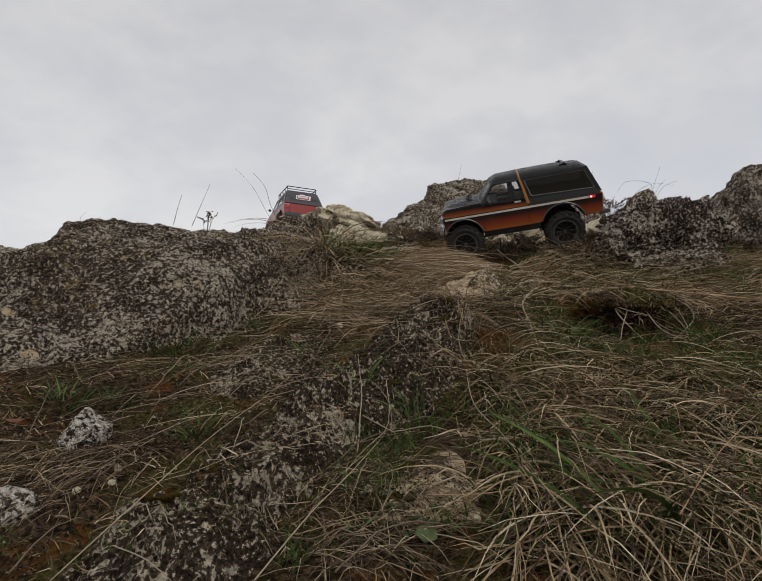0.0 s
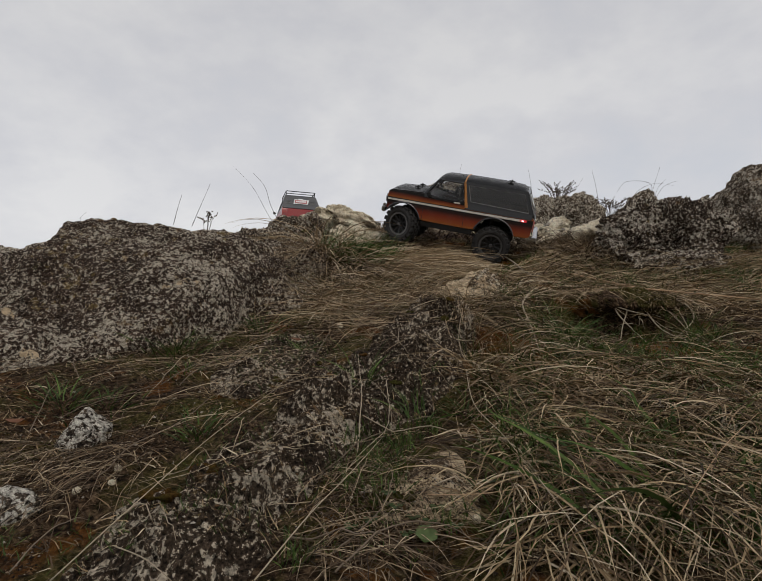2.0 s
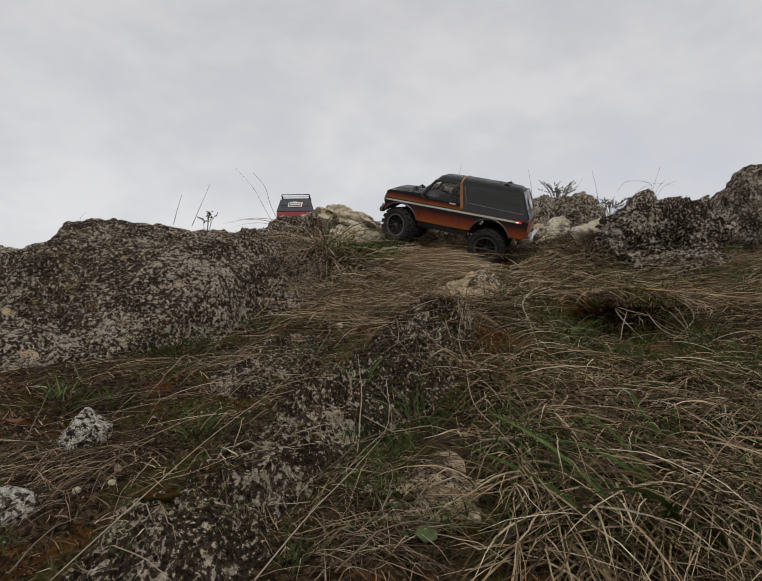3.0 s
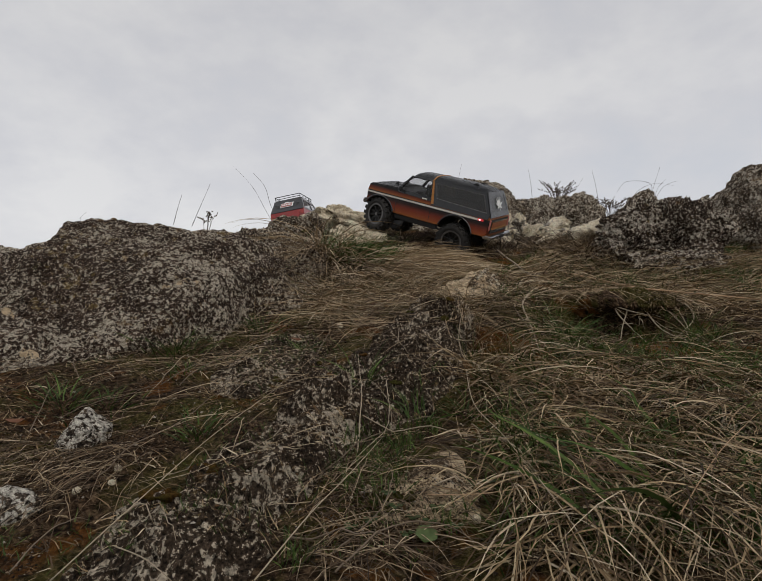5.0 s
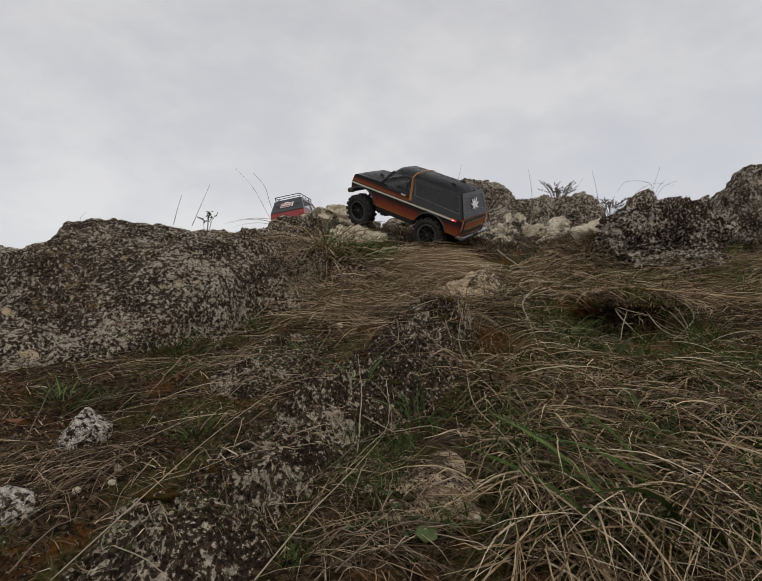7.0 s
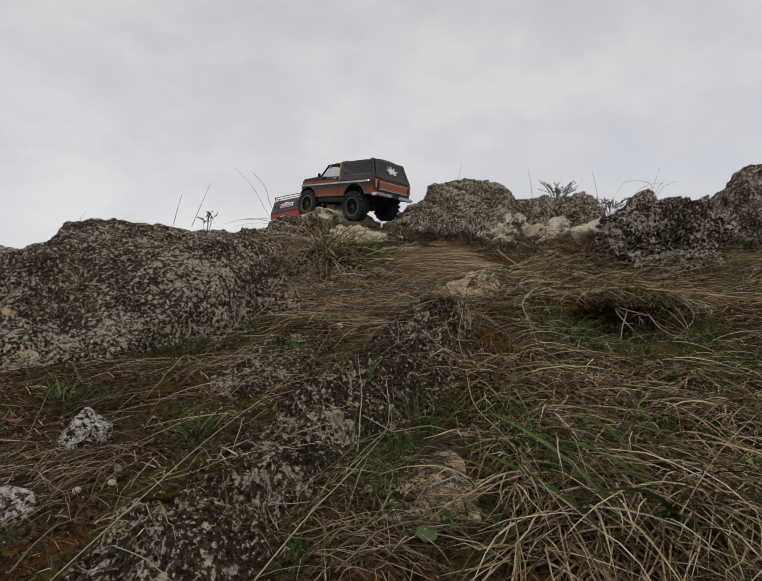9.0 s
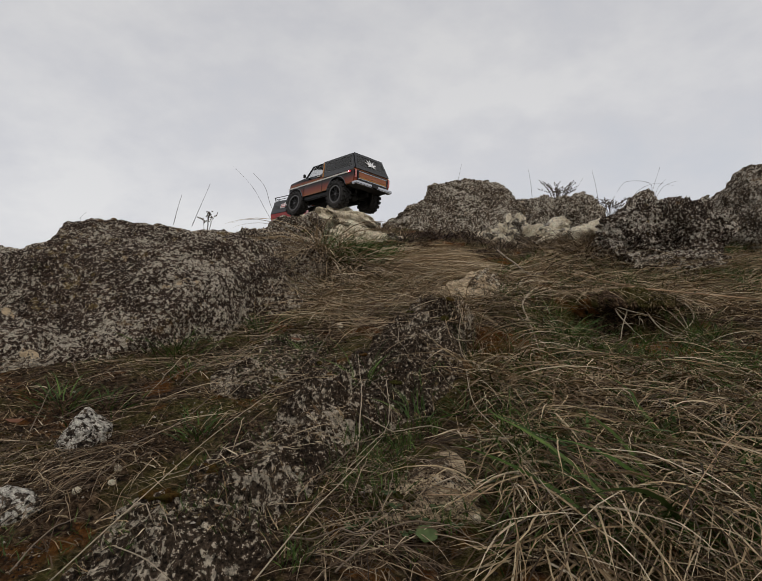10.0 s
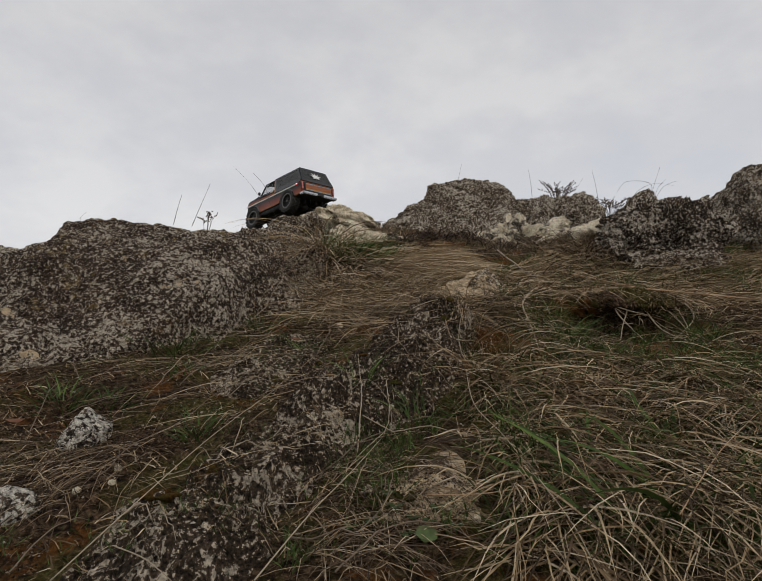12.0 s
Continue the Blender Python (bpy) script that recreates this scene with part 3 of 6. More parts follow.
rock("pale rounded stone set in the slope", [(0.132, 0.320), (0.170, 0.357), (0.222, 0.385), (0.269, 0.380), (0.288, 0.343), (0.280, 0.285), (0.125, 0.285)], 1.30, 0.05, 0.08, ROCK_TAN, "pale_stone", 0.020, 6, 6.5, 0.8, 0.6, blocky=0.014, chip=0.2)
# outcrops that break through the soil
def moss_material():
    k = Nodes("olive_moss")
    p = k.place()
    fine = k.noise(p, 420.0, 5, 0.75)
    hue = k.noise(p, 14.0, 4, 0.6)
    c = k.mix(k.mask(hue, 0.45, 0.6), k.ramp(fine, [(0.32, (0.010, 0.011, 0.003)), (0.66, (0.09, 0.082, 0.020))]), k.ramp(fine, [(0.32, (0.020, 0.010, 0.004)), (0.66, (0.15, 0.075, 0.020))]))
    return k.done(c, 1.0, k.bump(fine, 1.0, 0.004), 0.0, 0.05)


MOSS_PAD = moss_material()


def outcrop(label, plan, rise, material, seed, n=170):
    """A low shelf of bedrock that follows the slope: a lumpy cap over its plan, its rim sunk in the soil."""
    q = np.array(plan)
    (x0, y0), (x1, y1) = q.min(0) - 0.05, q.max(0) + 0.05
    OUTCROPS.append(sampled(lambda x, y: outcrop_rise(x, y, plan, rise, seed), x0, x1, y0, y1))
    c = np.array(plan).mean(0)
    ang = np.linspace(0, math.tau, 2 * n, endpoint=False)
    _, R = plan_radius(plan, ang)
    rad = np.linspace(0, 1.25, n)[1:]
    X = np.r_[c[0], (c[0] + np.outer(rad, R * np.cos(ang))).ravel()]
    Y = np.r_[c[1], (c[1] + np.outer(rad, R * np.sin(ang))).ravel()]
    Z = ground_z(X, Y) + outcrop_rise(X, Y, plan, rise, seed)
    m = 2 * n
    faces = [(0, 1 + k, 1 + (k + 1) % m) for k in range(m)]
    for r in range(n - 2):
        o = 1 + r * m
        faces += [(o + k, o + m + k, o + m + (k + 1) % m, o + (k + 1) % m) for k in range(m)]
    base = np.array([c[0], c[1], float(ground_z(*c)) - 0.01])
    ob = new("rock_outcrop", mesh_from("rock_outcrop", np.stack([X, Y, Z], -1) - base, faces, material))
    ob.location = base
    tagged(ob, label, "rock", "bedrock outcrops")
    # cushions of moss along the rim
    rs = np.random.RandomState(int(seed * 10))
    dirs, tri = ball(4)
    for _ in range(6):
        a = rs.uniform(0, math.tau)
        _, Rm = plan_radius(plan, np.array([a]))
        q = c + np.array([math.cos(a), math.sin(a)]) * Rm[0] * rs.uniform(0.55, 1.0)
        s = rs.uniform(0.004, 0.010)
        v = dirs * np.array([s * 1.3, s, s * 0.42])
        v = v + dirs * (s * 0.5 * fbm(v[:, 0] * 90 + a * 9, v[:, 1] * 90, v[:, 2] * 90, 3, 0.7))[:, None]
        m_ob = new("moss_cushion", mesh_from("moss_cushion", v, tri, MOSS_PAD))
        m_ob.parent = ob
        m_ob.location = (q[0] - base[0], q[1] - base[1], float(surface_z(q[0], q[1])) - base[2] + s * 0.02)
        tagged(m_ob, "cushion of olive moss")
    return ob


# centre line of the ridge with its half width and height
SPINE = np.array([(0.128, 1.075, 0.030, 0.010), (0.116, 1.01, 0.052, 0.048), (0.068, 0.87, 0.072, 0.050), (0.012, 0.725, 0.082, 0.040), (-0.045, 0.600, 0.056, 0.034),
                  (-0.092, 0.527, 0.050, 0.030), (-0.134, 0.470, 0.056, 0.026), (-0.160, 0.405, 0.072, 0.022), (-0.165, 0.330, 0.070, 0.012)])


def ridge_rise(x, y):
    """How far the ridge stands out of the soil at x, y: steep and chipped, highest along its middle."""
    x, y = np.asarray(x, float), np.asarray(y, float)
    wx, wy = x + 0.012 * fbm(x * 22, y * 22, x * 0 + 4, 3), y + 0.012 * fbm(x * 22, y * 22, x * 0 + 8, 3)
    best, half, high = np.full(x.shape, 1e9), np.ones(x.shape), np.zeros(x.shape)
    for a, b in zip(SPINE, SPINE[1:]):
        e = b[:2] - a[:2]
        u = np.clip(((wx - a[0]) * e[0] + (wy - a[1]) * e[1]) / (e @ e), 0, 1)
        d = np.hypot(wx - a[0] - u * e[0], wy - a[1] - u * e[1])
        wd = a[2] + (b[2] - a[2]) * u
        near = d / wd < best
        best, high = np.where(near, d / wd, best), np.where(near, a[3] + (b[3] - a[3]) * u, high)
    body = np.clip(1 - best ** 2.4, -0.5, 1)
    flat = (x.ravel(), y.ravel(), 0.4 * (x + y).ravel())
    broken = (0.55 * chips(*flat, 0.075, 2.3) + 0.6 * chips(*flat, 0.032, 5.1) + 0.7 * chips(*flat, 0.014, 1.7)).reshape(x.shape)
    return high * (np.sign(body) * np.abs(body) ** 0.55) + (broken + 0.003 * fbm(x * 70, y * 70, x * 0, 3, 0.6)) * np.clip(body * 4, 0, 1) - 0.002


def build_ridge(label, material):
    """The ridge as one mesh: a grid along and across its centre line, its rim sunk in the soil."""
    OUTCROPS.append(sampled(ridge_rise, -0.30, 0.25, 0.20, 1.20))
    along = np.linspace(0, len(SPINE) - 1, 520)
    k = np.arange(len(SPINE))
    cx, cy, cw = (np.interp(along, k, SPINE[:, c]) for c in range(3))
    soft = np.ones(41) / 41
    cx, cy = (np.convolve(np.pad(c, 20, "edge"), soft, "valid") for c in (cx, cy))
    tx, ty = np.gradient(cx), np.gradient(cy)
    m = np.hypot(tx, ty)
    across = np.linspace(-1.45, 1.45, 130)
    X = cx[:, None] - (ty / m * cw)[:, None] * across[None]
    Y = cy[:, None] + (tx / m * cw)[:, None] * across[None]
    Z = ground_z(X, Y) + ridge_rise(X, Y)
    base = np.array([0.0, 0.7, 0.15])
    nv, nu = X.shape[1], X.shape[0]
    a = (np.arange(nu - 1)[:, None] * nv + np.arange(nv - 1)[None]).ravel()
    ob = new("rock_ridge", mesh_from("rock_ridge", np.stack([X, Y, Z], -1).reshape(-1, 3) - base, np.stack([a, a + 1, a + 1 + nv, a + nv], -1).tolist(), material))
    ob.location = base
    tagged(ob, label, "rock", "bedrock outcrops")
    rs = np.random.RandomState(70)
    dirs, tri = ball(4)
    for _ in range(16):
        u = rs.uniform(0.6, 7)
        x, y, wd = (float(np.interp(u, k, SPINE[:, c])) for c in range(3))
        side = rs.choice((-1, 1)) * rs.uniform(0.4, 1.0)
        x, y = x + side * wd * 0.8, y - side * wd * 0.3
        r = rs.uniform(0.004, 0.011)
        v = dirs * np.array([r * 1.5, r, r * 0.4])
        v = v + dirs * (r * 0.5 * fbm(v[:, 0] * 90 + u * 9, v[:, 1] * 90, v[:, 2] * 90, 3, 0.7))[:, None]
        pad = new("moss_cushion", mesh_from("moss_cushion", v, tri, MOSS_PAD))
        pad.parent = ob
        pad.location = (x - base[0], y - base[1], float(surface_z(x, y)) - base[2])
        tagged(pad, "cushion of olive moss")


build_ridge("long dark ridge of bedrock crusted with white lichen", ROCK_RIDGE)
outcrop("low grey outcrop among thin grass", [(-0.237, 0.776), (-0.218, 0.928), (-0.138, 0.948), (-0.085, 0.916), (-0.089, 0.748), (-0.185, 0.687)], 0.016, ROCK_RIDGE, 8.1)
outcrop("low outcrop half covered with moss", [(-0.006, 0.488), (0.021, 0.518), (0.077, 0.558), (0.093, 0.501), (0.076, 0.441), (0.002, 0.441)], 0.012, ROCK_TAN, 8.5)
outcrop("grey shelf of rock above the tuft", [(-0.553, 1.905), (-0.333, 2.017), (-0.153, 1.817), (-0.134, 1.315), (-0.21, 1.05), (-0.317, 1.065)], 0.055, ROCK, 9.5)
outcrop("small grey rock half buried in grass", [(0.404, 0.664), (0.441, 0.675), (0.459, 0.66), (0.409, 0.589), (0.359, 0.583)], 0.020, ROCK, 9.9, 90)
rock("overhanging lip of turf and roots above a hollow", [(0.392, 0.315), (0.430, 0.330), (0.508, 0.336), (0.585, 0.324), (0.604, 0.307), (0.584, 0.290), (0.497, 0.297), (0.401, 0.297)], 1.08, 0.034, 0.10, SOIL, "turf_overhang", 0.022, 6, 9.3, 0.3, 0.5, 14)
rock("white speckled stone lying on the soil", [(-0.353, 0.158), (-0.338, 0.184), (-0.324, 0.197), (-0.290, 0.173), (-0.294, 0.147), (-0.336, 0.134)], 0.60, 0.035, 0.04, ROCK_WHITE, "loose_stone", 0.007, 6, 8.8, 0.4, 0.4, 14, blocky=0.003)
rock("pale speckled stone lying on the soil", [(-0.342, 0.145), (-0.314, 0.153), (-0.294, 0.148), (-0.282, 0.137), (-0.287, 0.117), (-0.342, 0.109)], 0.46, 0.03, 0.05, ROCK_WHITE, "loose_stone", 0.007, 6, 9.1, 0.5, 0.5, 14)
for i, (px, py, r) in enumerate(zip(*[iter([0.393, 0.756, 0.0055, -0.011, 0.480, 0.0032, -0.246, 0.503, 0.0038, -0.265, 0.480, 0.0050, -0.125, 0.940, 0.0045, -0.251, 0.525, 0.0036,
                                           -0.076, 1.008, 0.006, 0.076, 0.440, 0.0035, -0.181, 0.773, 0.004, 0.275, 1.024, 0.005])] * 3)):
    s = rock("small white limestone pebble", [(px - r, -r), (px + r * 0.9, -r * 0.9), (px + r, r * 0.4), (px + r * 0.1, r), (px - r, r * 0.5)], py, r, r, ROCK_CREAM, "pebble", r * 0.15, 3, i * 0.7, 0.3, 0.5, 12, "", 0.0, "pebbles on the slope")
    s.location.z = float(ground_z(px, py)) + r * 0.2 - r


# ---- the model trucks ----
WHEEL_R = 0.060
RUST = plain("burnt_orange_panel", (0.30, 0.085, 0.022), 0.4)


def build_wheel(parent, name, side):
    """A knobbly tyre on a dark beadlock rim; the outer face looks along side (+1 left, -1 right)."""
    w = new(name, None)
    w.parent = parent
    R, hw = WHEEL_R, 0.024
    prof = [(0.036, -0.019), (0.046, -hw), (R - 0.009, -hw), (R - 0.004, -hw + 0.005), (R - 0.004, hw - 0.005), (R - 0.009, hw), (0.046, hw), (0.036, 0.019)]
    bm = lathe(prof, 40)
    n = 18
    for s in range(n):
        for row, (y, sy, off) in enumerate(((-0.017, 0.012, 0.0), (-0.006, 0.009, 0.5), (0.006, 0.009, 0.0), (0.017, 0.012, 0.5))):
            a = (s + off) * math.tau / n
            t = bmesh.new()
            box(R - 0.003, y, 0, 0.009, sy, 0.0125, 0.0, t)
            bmesh.ops.rotate(t, cent=(0, 0, 0), matrix=Matrix.Rotation(-a, 3, "Y"), verts=t.verts)
            tmp = bpy.data.meshes.new("tmp")
            t.to_mesh(tmp)
            t.free()
            bm.from_mesh(tmp)
            bpy.data.meshes.remove(tmp)
    part("tyre", bm, TYRE, w, "dusty black knobbly rubber tyre")
    f = side
    bm = lathe([(0.0005, f * 0.008), (0.012, f * 0.010), (0.014, f * 0.004), (0.034, f * 0.006), (0.0365, f * 0.019), (0.0365, -f * 0.019), (0.034, -f * 0.017), (0.0005, -f * 0.004)], 32)
    part("rim", bm, RIM, w, "dark grey wheel rim", True)
    bm = lathe([(0.0335, f * 0.018), (0.0335, f * 0.021), (0.039, f * 0.0215), (0.040, f * 0.019)], 32)
    part("beadlock_ring", bm, RING, w, "worn metal ring round the rim", True)
    bm = bmesh.new()
    for s in range(10):
        a = s * math.tau / 10
        rod([(0.010 * math.cos(a), f * 0.009, 0.010 * math.sin(a)), (0.034 * math.cos(a), f * 0.015, 0.034 * math.sin(a))], 0.0026, 6, bm)
    part("spokes", bm, RIM, w, "dark wheel spokes", True)
    part("hub_nut", rod([(0, f * 0.008, 0), (0, f * 0.018, 0)], 0.006, 6), RING, w, "metal hub nut")
    return w


def arch(cx, cz, r, a0, a1, n=10):
    return [(cx + r * math.cos(radians(a0 + (a1 - a0) * i / n)), cz + r * math.sin(radians(a0 + (a1 - a0) * i / n))) for i in range(n + 1)]


def mirror_y(pts):
    return [(x, -y, z) for x, y, z in pts][::-1]


def build_orange_truck():
    car = tagged(new("model_truck", None), "black and burnt-orange radio-controlled model truck with knobbly tyres", "model car", "model trucks")
    hw = 0.106
    # lower shell, with the wheel arches cut through
    side = [(0.214, 0.118)] + [(0.218, 0.150), (0.214, 0.178), (0.205, 0.184), (0.095, 0.190), (0.06, 0.180), (-0.06, 0.175), (-0.268, 0.168), (-0.275, 0.162), (-0.272, 0.100), (-0.228, 0.100)]
    side += arch(-0.156, 0.080, 0.066, 164, 16, 12)
    side += [(-0.082, 0.098), (0.088, 0.098)] + arch(0.156, 0.083, 0.062, 166, 28, 12)
    bm = slab([(x, 0, z) for x, z in side], hw * 2, 0.0)
    for v in bm.verts:
        k = min(max((v.co.z - 0.150) / 0.04, 0), 1)
        v.co.y *= 1 - 0.07 * k - 0.05 * max((v.co.x - 0.17) / 0.05, 0)
    bmesh.ops.bevel(bm, geom=[e for e in bm.edges if abs(e.verts[0].co.y - e.verts[1].co.y) < 0.02], offset=0.003, segments=2, affect="EDGES", clamp_overlap=True)
    body = part("body", bm, PAINT, car, "body shell fading from black to burnt orange", True)
    # faces inside the wheel arches and under the sills are matt black
    body.data.materials.append(MATT)
    for f in body.data.polygons:
        if abs(f.normal.y) < 0.35 and f.center.z < 0.163 and -0.26 < f.center.x < 0.212:
            f.material_index = 1
    for s in (1, -1):
        y = s * (hw + 0.0008)
        part("side_stripe", slab([(0.212, s * (hw - 0.001), 0.150), (-0.236, y, 0.151), (-0.236, y, 0.1575), (0.212, s * (hw - 0.001), 0.1555)], 0.002), WHITE, car, "white stripe along the flank")
        part("sill_line", slab([(0.088, y, 0.098), (-0.082, y, 0.098), (-0.080, y, 0.1000), (0.087, y, 0.1000)], 0.002), RUST, car, "thin gold line at the sill")
        # wheel-arch lips
        for cx, cz, r, a0, a1, nm in ((-0.156, 0.080, 0.068, 162, 18, "rear_arch_lip"), (0.156, 0.083, 0.064, 164, 30, "front_arch_lip")):
            bm = rod([(x, s * hw, z) for x, z in arch(cx, cz, r, a0, a1, 14)], 0.0026, 6)
            part(nm, bm, GREY_PAINT, car, "dark flared wheel-arch lip", True)
        part("rocker", box(0.003, s * 0.090, 0.088, 0.176, 0.016, 0.022, 0.004), MATT, car, "black rocker panel", True)
        part("rear_quarter_panel", slab([(-0.052, s * 0.1035, 0.160), (-0.268, s * 0.1035, 0.160), (-0.268, s * 0.099, 0.178), (-0.052, s * 0.099, 0.178)], 0.004, 0.001), BLACK, car, "black panel behind the door")
        lamp = part("tail_lamp", box(-0.243, s * (hw + 0.001), 0.1545, 0.022, 0.004, 0.008, 0.0015), LAMP_RED, car, "red side tail lamp")
        part("bulb", box(-0.241, s * (hw + 0.0035), 0.1545, 0.006, 0.0016, 0.0045, 0.0006), BULB, lamp, "glowing bulb")
        part("rear_lamp", box(-0.2765, s * 0.098, 0.142, 0.004, 0.010, 0.036, 0.0015), LENS_PINK, car, "upright red rear lamp")
        # door mirror on a bracket
        mir = part("mirror", box(0.072, s * 0.116, 0.192, 0.010, 0.013, 0.018, 0.003), MATT, car, "black door mirror", True)
        part("bracket", rod([(0.060, s * 0.098, 0.176), (0.068, s * 0.112, 0.186)], 0.002, 6), MATT, mir)
        # white paint stands in for the bright shine of the chrome handle
        part("door_handle", box(-0.022, s * 0.1035, 0.1755, 0.021, 0.005, 0.0055, 0.0015), WHITE, car, "chrome door handle with its bright shine painted white")
        # cab pillars and side glass
        A0, A1 = (0.092, s * 0.094, 0.184), (0.048, s * 0.082, 0.246)
        part("windscreen_pillar", rod([A0, A1], 0.0042, 6), BLACK, car, "black windscreen pillar", True)
        B0, B1 = (-0.054, s * 0.101, 0.160), (-0.034, s * 0.084, 0.250)
        band = [(-0.050, s * 0.1025, 0.164), (-0.060, s * 0.1025, 0.164), (-0.040, s * 0.0835, 0.250), (-0.032, s * 0.0835, 0.250)]
        part("door_pillar", slab(band, 0.007, 0.001), GOLD, car, "orange band up the pillar behind the door")
        for sx in (0.088, -0.052):
            part("door_seam", slab([(sx, y - s * 0.0004, 0.101), (sx - 0.0012, y - s * 0.0004, 0.101), (sx - 0.0012, y - s * 0.0004, 0.150), (sx, y - s * 0.0004, 0.150)], 0.001), MATT, car, "dark gap beside the door")
        part("door_window_trim", rod([(0.086, s * 0.0965, 0.186), (-0.048, s * 0.0995, 0.181), (-0.032, s * 0.0855, 0.244), (0.047, s * 0.0845, 0.244), (0.086, s * 0.0965, 0.186)], 0.0030, 6), BLACK, car, "black trim round the side window")
        part("door_sill_trim", slab([(0.092, s * 0.0985, 0.176), (-0.054, s * 0.0985, 0.170), (-0.054, s * 0.0965, 0.184), (0.088, s * 0.0965, 0.187)], 0.006, 0.001), BLACK, car, "black door top below the window")
        part("door_window", slab([(0.086, s * 0.095, 0.185), (-0.048, s * 0.098, 0.180), (-0.032, s * 0.084, 0.245), (0.047, s * 0.083, 0.245)], 0.0015), CLEAR, car, "clear side window")
        # hardtop flank with its long dark window
        o = [(-0.052, 0.176), (-0.272, 0.170), (-0.236, 0.250), (-0.034, 0.250)]
        i_ = [(-0.066, 0.186), (-0.256, 0.180), (-0.231, 0.241), (-0.049, 0.241)]

        def lift(x, z):
            return (x, s * (0.1005 - (z - 0.170) * 0.205), z)
        for k in range(4):
            q = [lift(*o[k]), lift(*o[(k + 1) % 4]), lift(*i_[(k + 1) % 4]), lift(*i_[k])]
            part("hardtop_rail", slab(q, 0.004), BLACK, car, "black hardtop frame")
        part("quarter_window", slab([lift(*p) for p in i_], 0.002), WINDOW, car, "long dark tinted rear side window")
        bm = bmesh.new()
        for k in range(4):
            rod([lift(*i_[k]), lift(*i_[(k + 1) % 4])], 0.0022, 5, bm)
        part("window_rubber", bm, RING, car, "thin grey trim round the window")
    # roof, domed, in one skin
    bm = bmesh.new()
    n, rows = 14, [(0.056, 0.242, 0.078), (0.046, 0.252, 0.080), (0.030, 0.258, 0.081), (-0.05, 0.2605, 0.083), (-0.15, 0.2605, 0.083), (-0.222, 0.257, 0.081), (-0.236, 0.248, 0.079)]
    rings = []
    for x, z, w in rows:
        ring = []
        for k in range(n + 1):
            u = -1 + 2 * k / n
            dome = (1 - abs(u) ** 3) * 0.021 - 0.014
            ring.append(bm.verts.new((x, w * math.copysign(abs(u) ** 0.85, u) * 1.02, z + dome - 0.001)))
        rings.append(ring)
    for r0, r1 in zip(rings, rings[1:]):
        for k in range(n):
            bm.faces.new((r0[k], r0[k + 1], r1[k + 1], r1[k]))
    ret = bmesh.ops.solidify(bm, geom=bm.faces[:], thickness=0.005)
    part("roof", bm, BLACK, car, "glossy black hardtop roof", True)
    bm = bmesh.new()
    pts = [(-0.036, 0.084 * u, 0.2590 + 0.0170 * (1 - abs(u) ** 4) - 0.0105) for u in (-1, -0.9, -0.7, -0.4, 0, 0.4, 0.7, 0.9, 1)]
    part("roof_band", rod(pts, 0.0028, 6), GOLD, car, "thin orange band across the roof", True)
    # hood, domed and rolled over at the nose
    bm = bmesh.new()
    rings = []
    for x, z, w in ((0.2165, 0.166, 0.086), (0.2150, 0.176, 0.088), (0.206, 0.1835, 0.090), (0.185, 0.1880, 0.092), (0.14, 0.1920, 0.0945), (0.090, 0.1950, 0.096)):
        ring = []
        for k in range(17):
            u = -1 + k / 8
            ridge = 0.0022 * min(max((0.62 - abs(u)) / 0.06, 0), 1) * min(1, (0.216 - x) / 0.02 + 0.05)
            ring.append(bm.verts.new((x, w * u, z + ridge - 0.007 * abs(u) ** 5)))
        rings.append(ring)
    for r0, r1 in zip(rings, rings[1:]):
        for k in range(16):
            bm.faces.new((r0[k], r0[k + 1], r1[k + 1], r1[k]))
    bmesh.ops.solidify(bm, geom=bm.faces[:], thickness=0.004)
    part("hood", bm, BLACK, car, "glossy black hood", True)
    for x, y, z, nm in ((0.128, 0.035, 0.199, "hood"), (0.128, -0.035, 0.199, "hood"), (-0.178, 0.040, 0.2665, "roof"), (-0.178, -0.040, 0.2665, "roof")):
        bm = rod([(x, y, z - 0.012), (x, y, z + 0.004)], 0.0025, 6)
        box(x, y, z - 0.001, 0.020, 0.006, 0.003, 0.0, bm)
        part("body_clip", bm, MATT, car, "black body clip on its post")
    # glass front and rear
    part("windscreen", slab([(0.093, 0.088, 0.188), (0.093, -0.088, 0.188), (0.052, -0.080, 0.246), (0.052, 0.080, 0.246)], 0.0018), CLEAR, car, "clear windscreen")
    rear_o = [(-0.274, 0.0985, 0.166), (-0.274, -0.0985, 0.166), (-0.238, -0.083, 0.252), (-0.238, 0.083, 0.252)]
    rear_i = [(-0.2665, 0.084, 0.184), (-0.2665, -0.084, 0.184), (-0.2435, -0.072, 0.239), (-0.2435, 0.072, 0.239)]
    for k in range(4):
        part("tailgate_frame", slab([rear_o[k], rear_o[(k + 1) % 4], rear_i[(k + 1) % 4], rear_i[k]], 0.004), BLACK, car, "black frame of the rear window")
    win = part("rear_window", slab(rear_i, 0.002), WINDOW, car, "dark tinted rear window")
    # seven-fingered white leaf sticker
    bm = bmesh.new()
    c0, up, rt = Vector((-0.2578, 0.0, 0.2085)), Vector((0.0230, 0, 0.055)).normalized(), Vector((0, 1, 0))
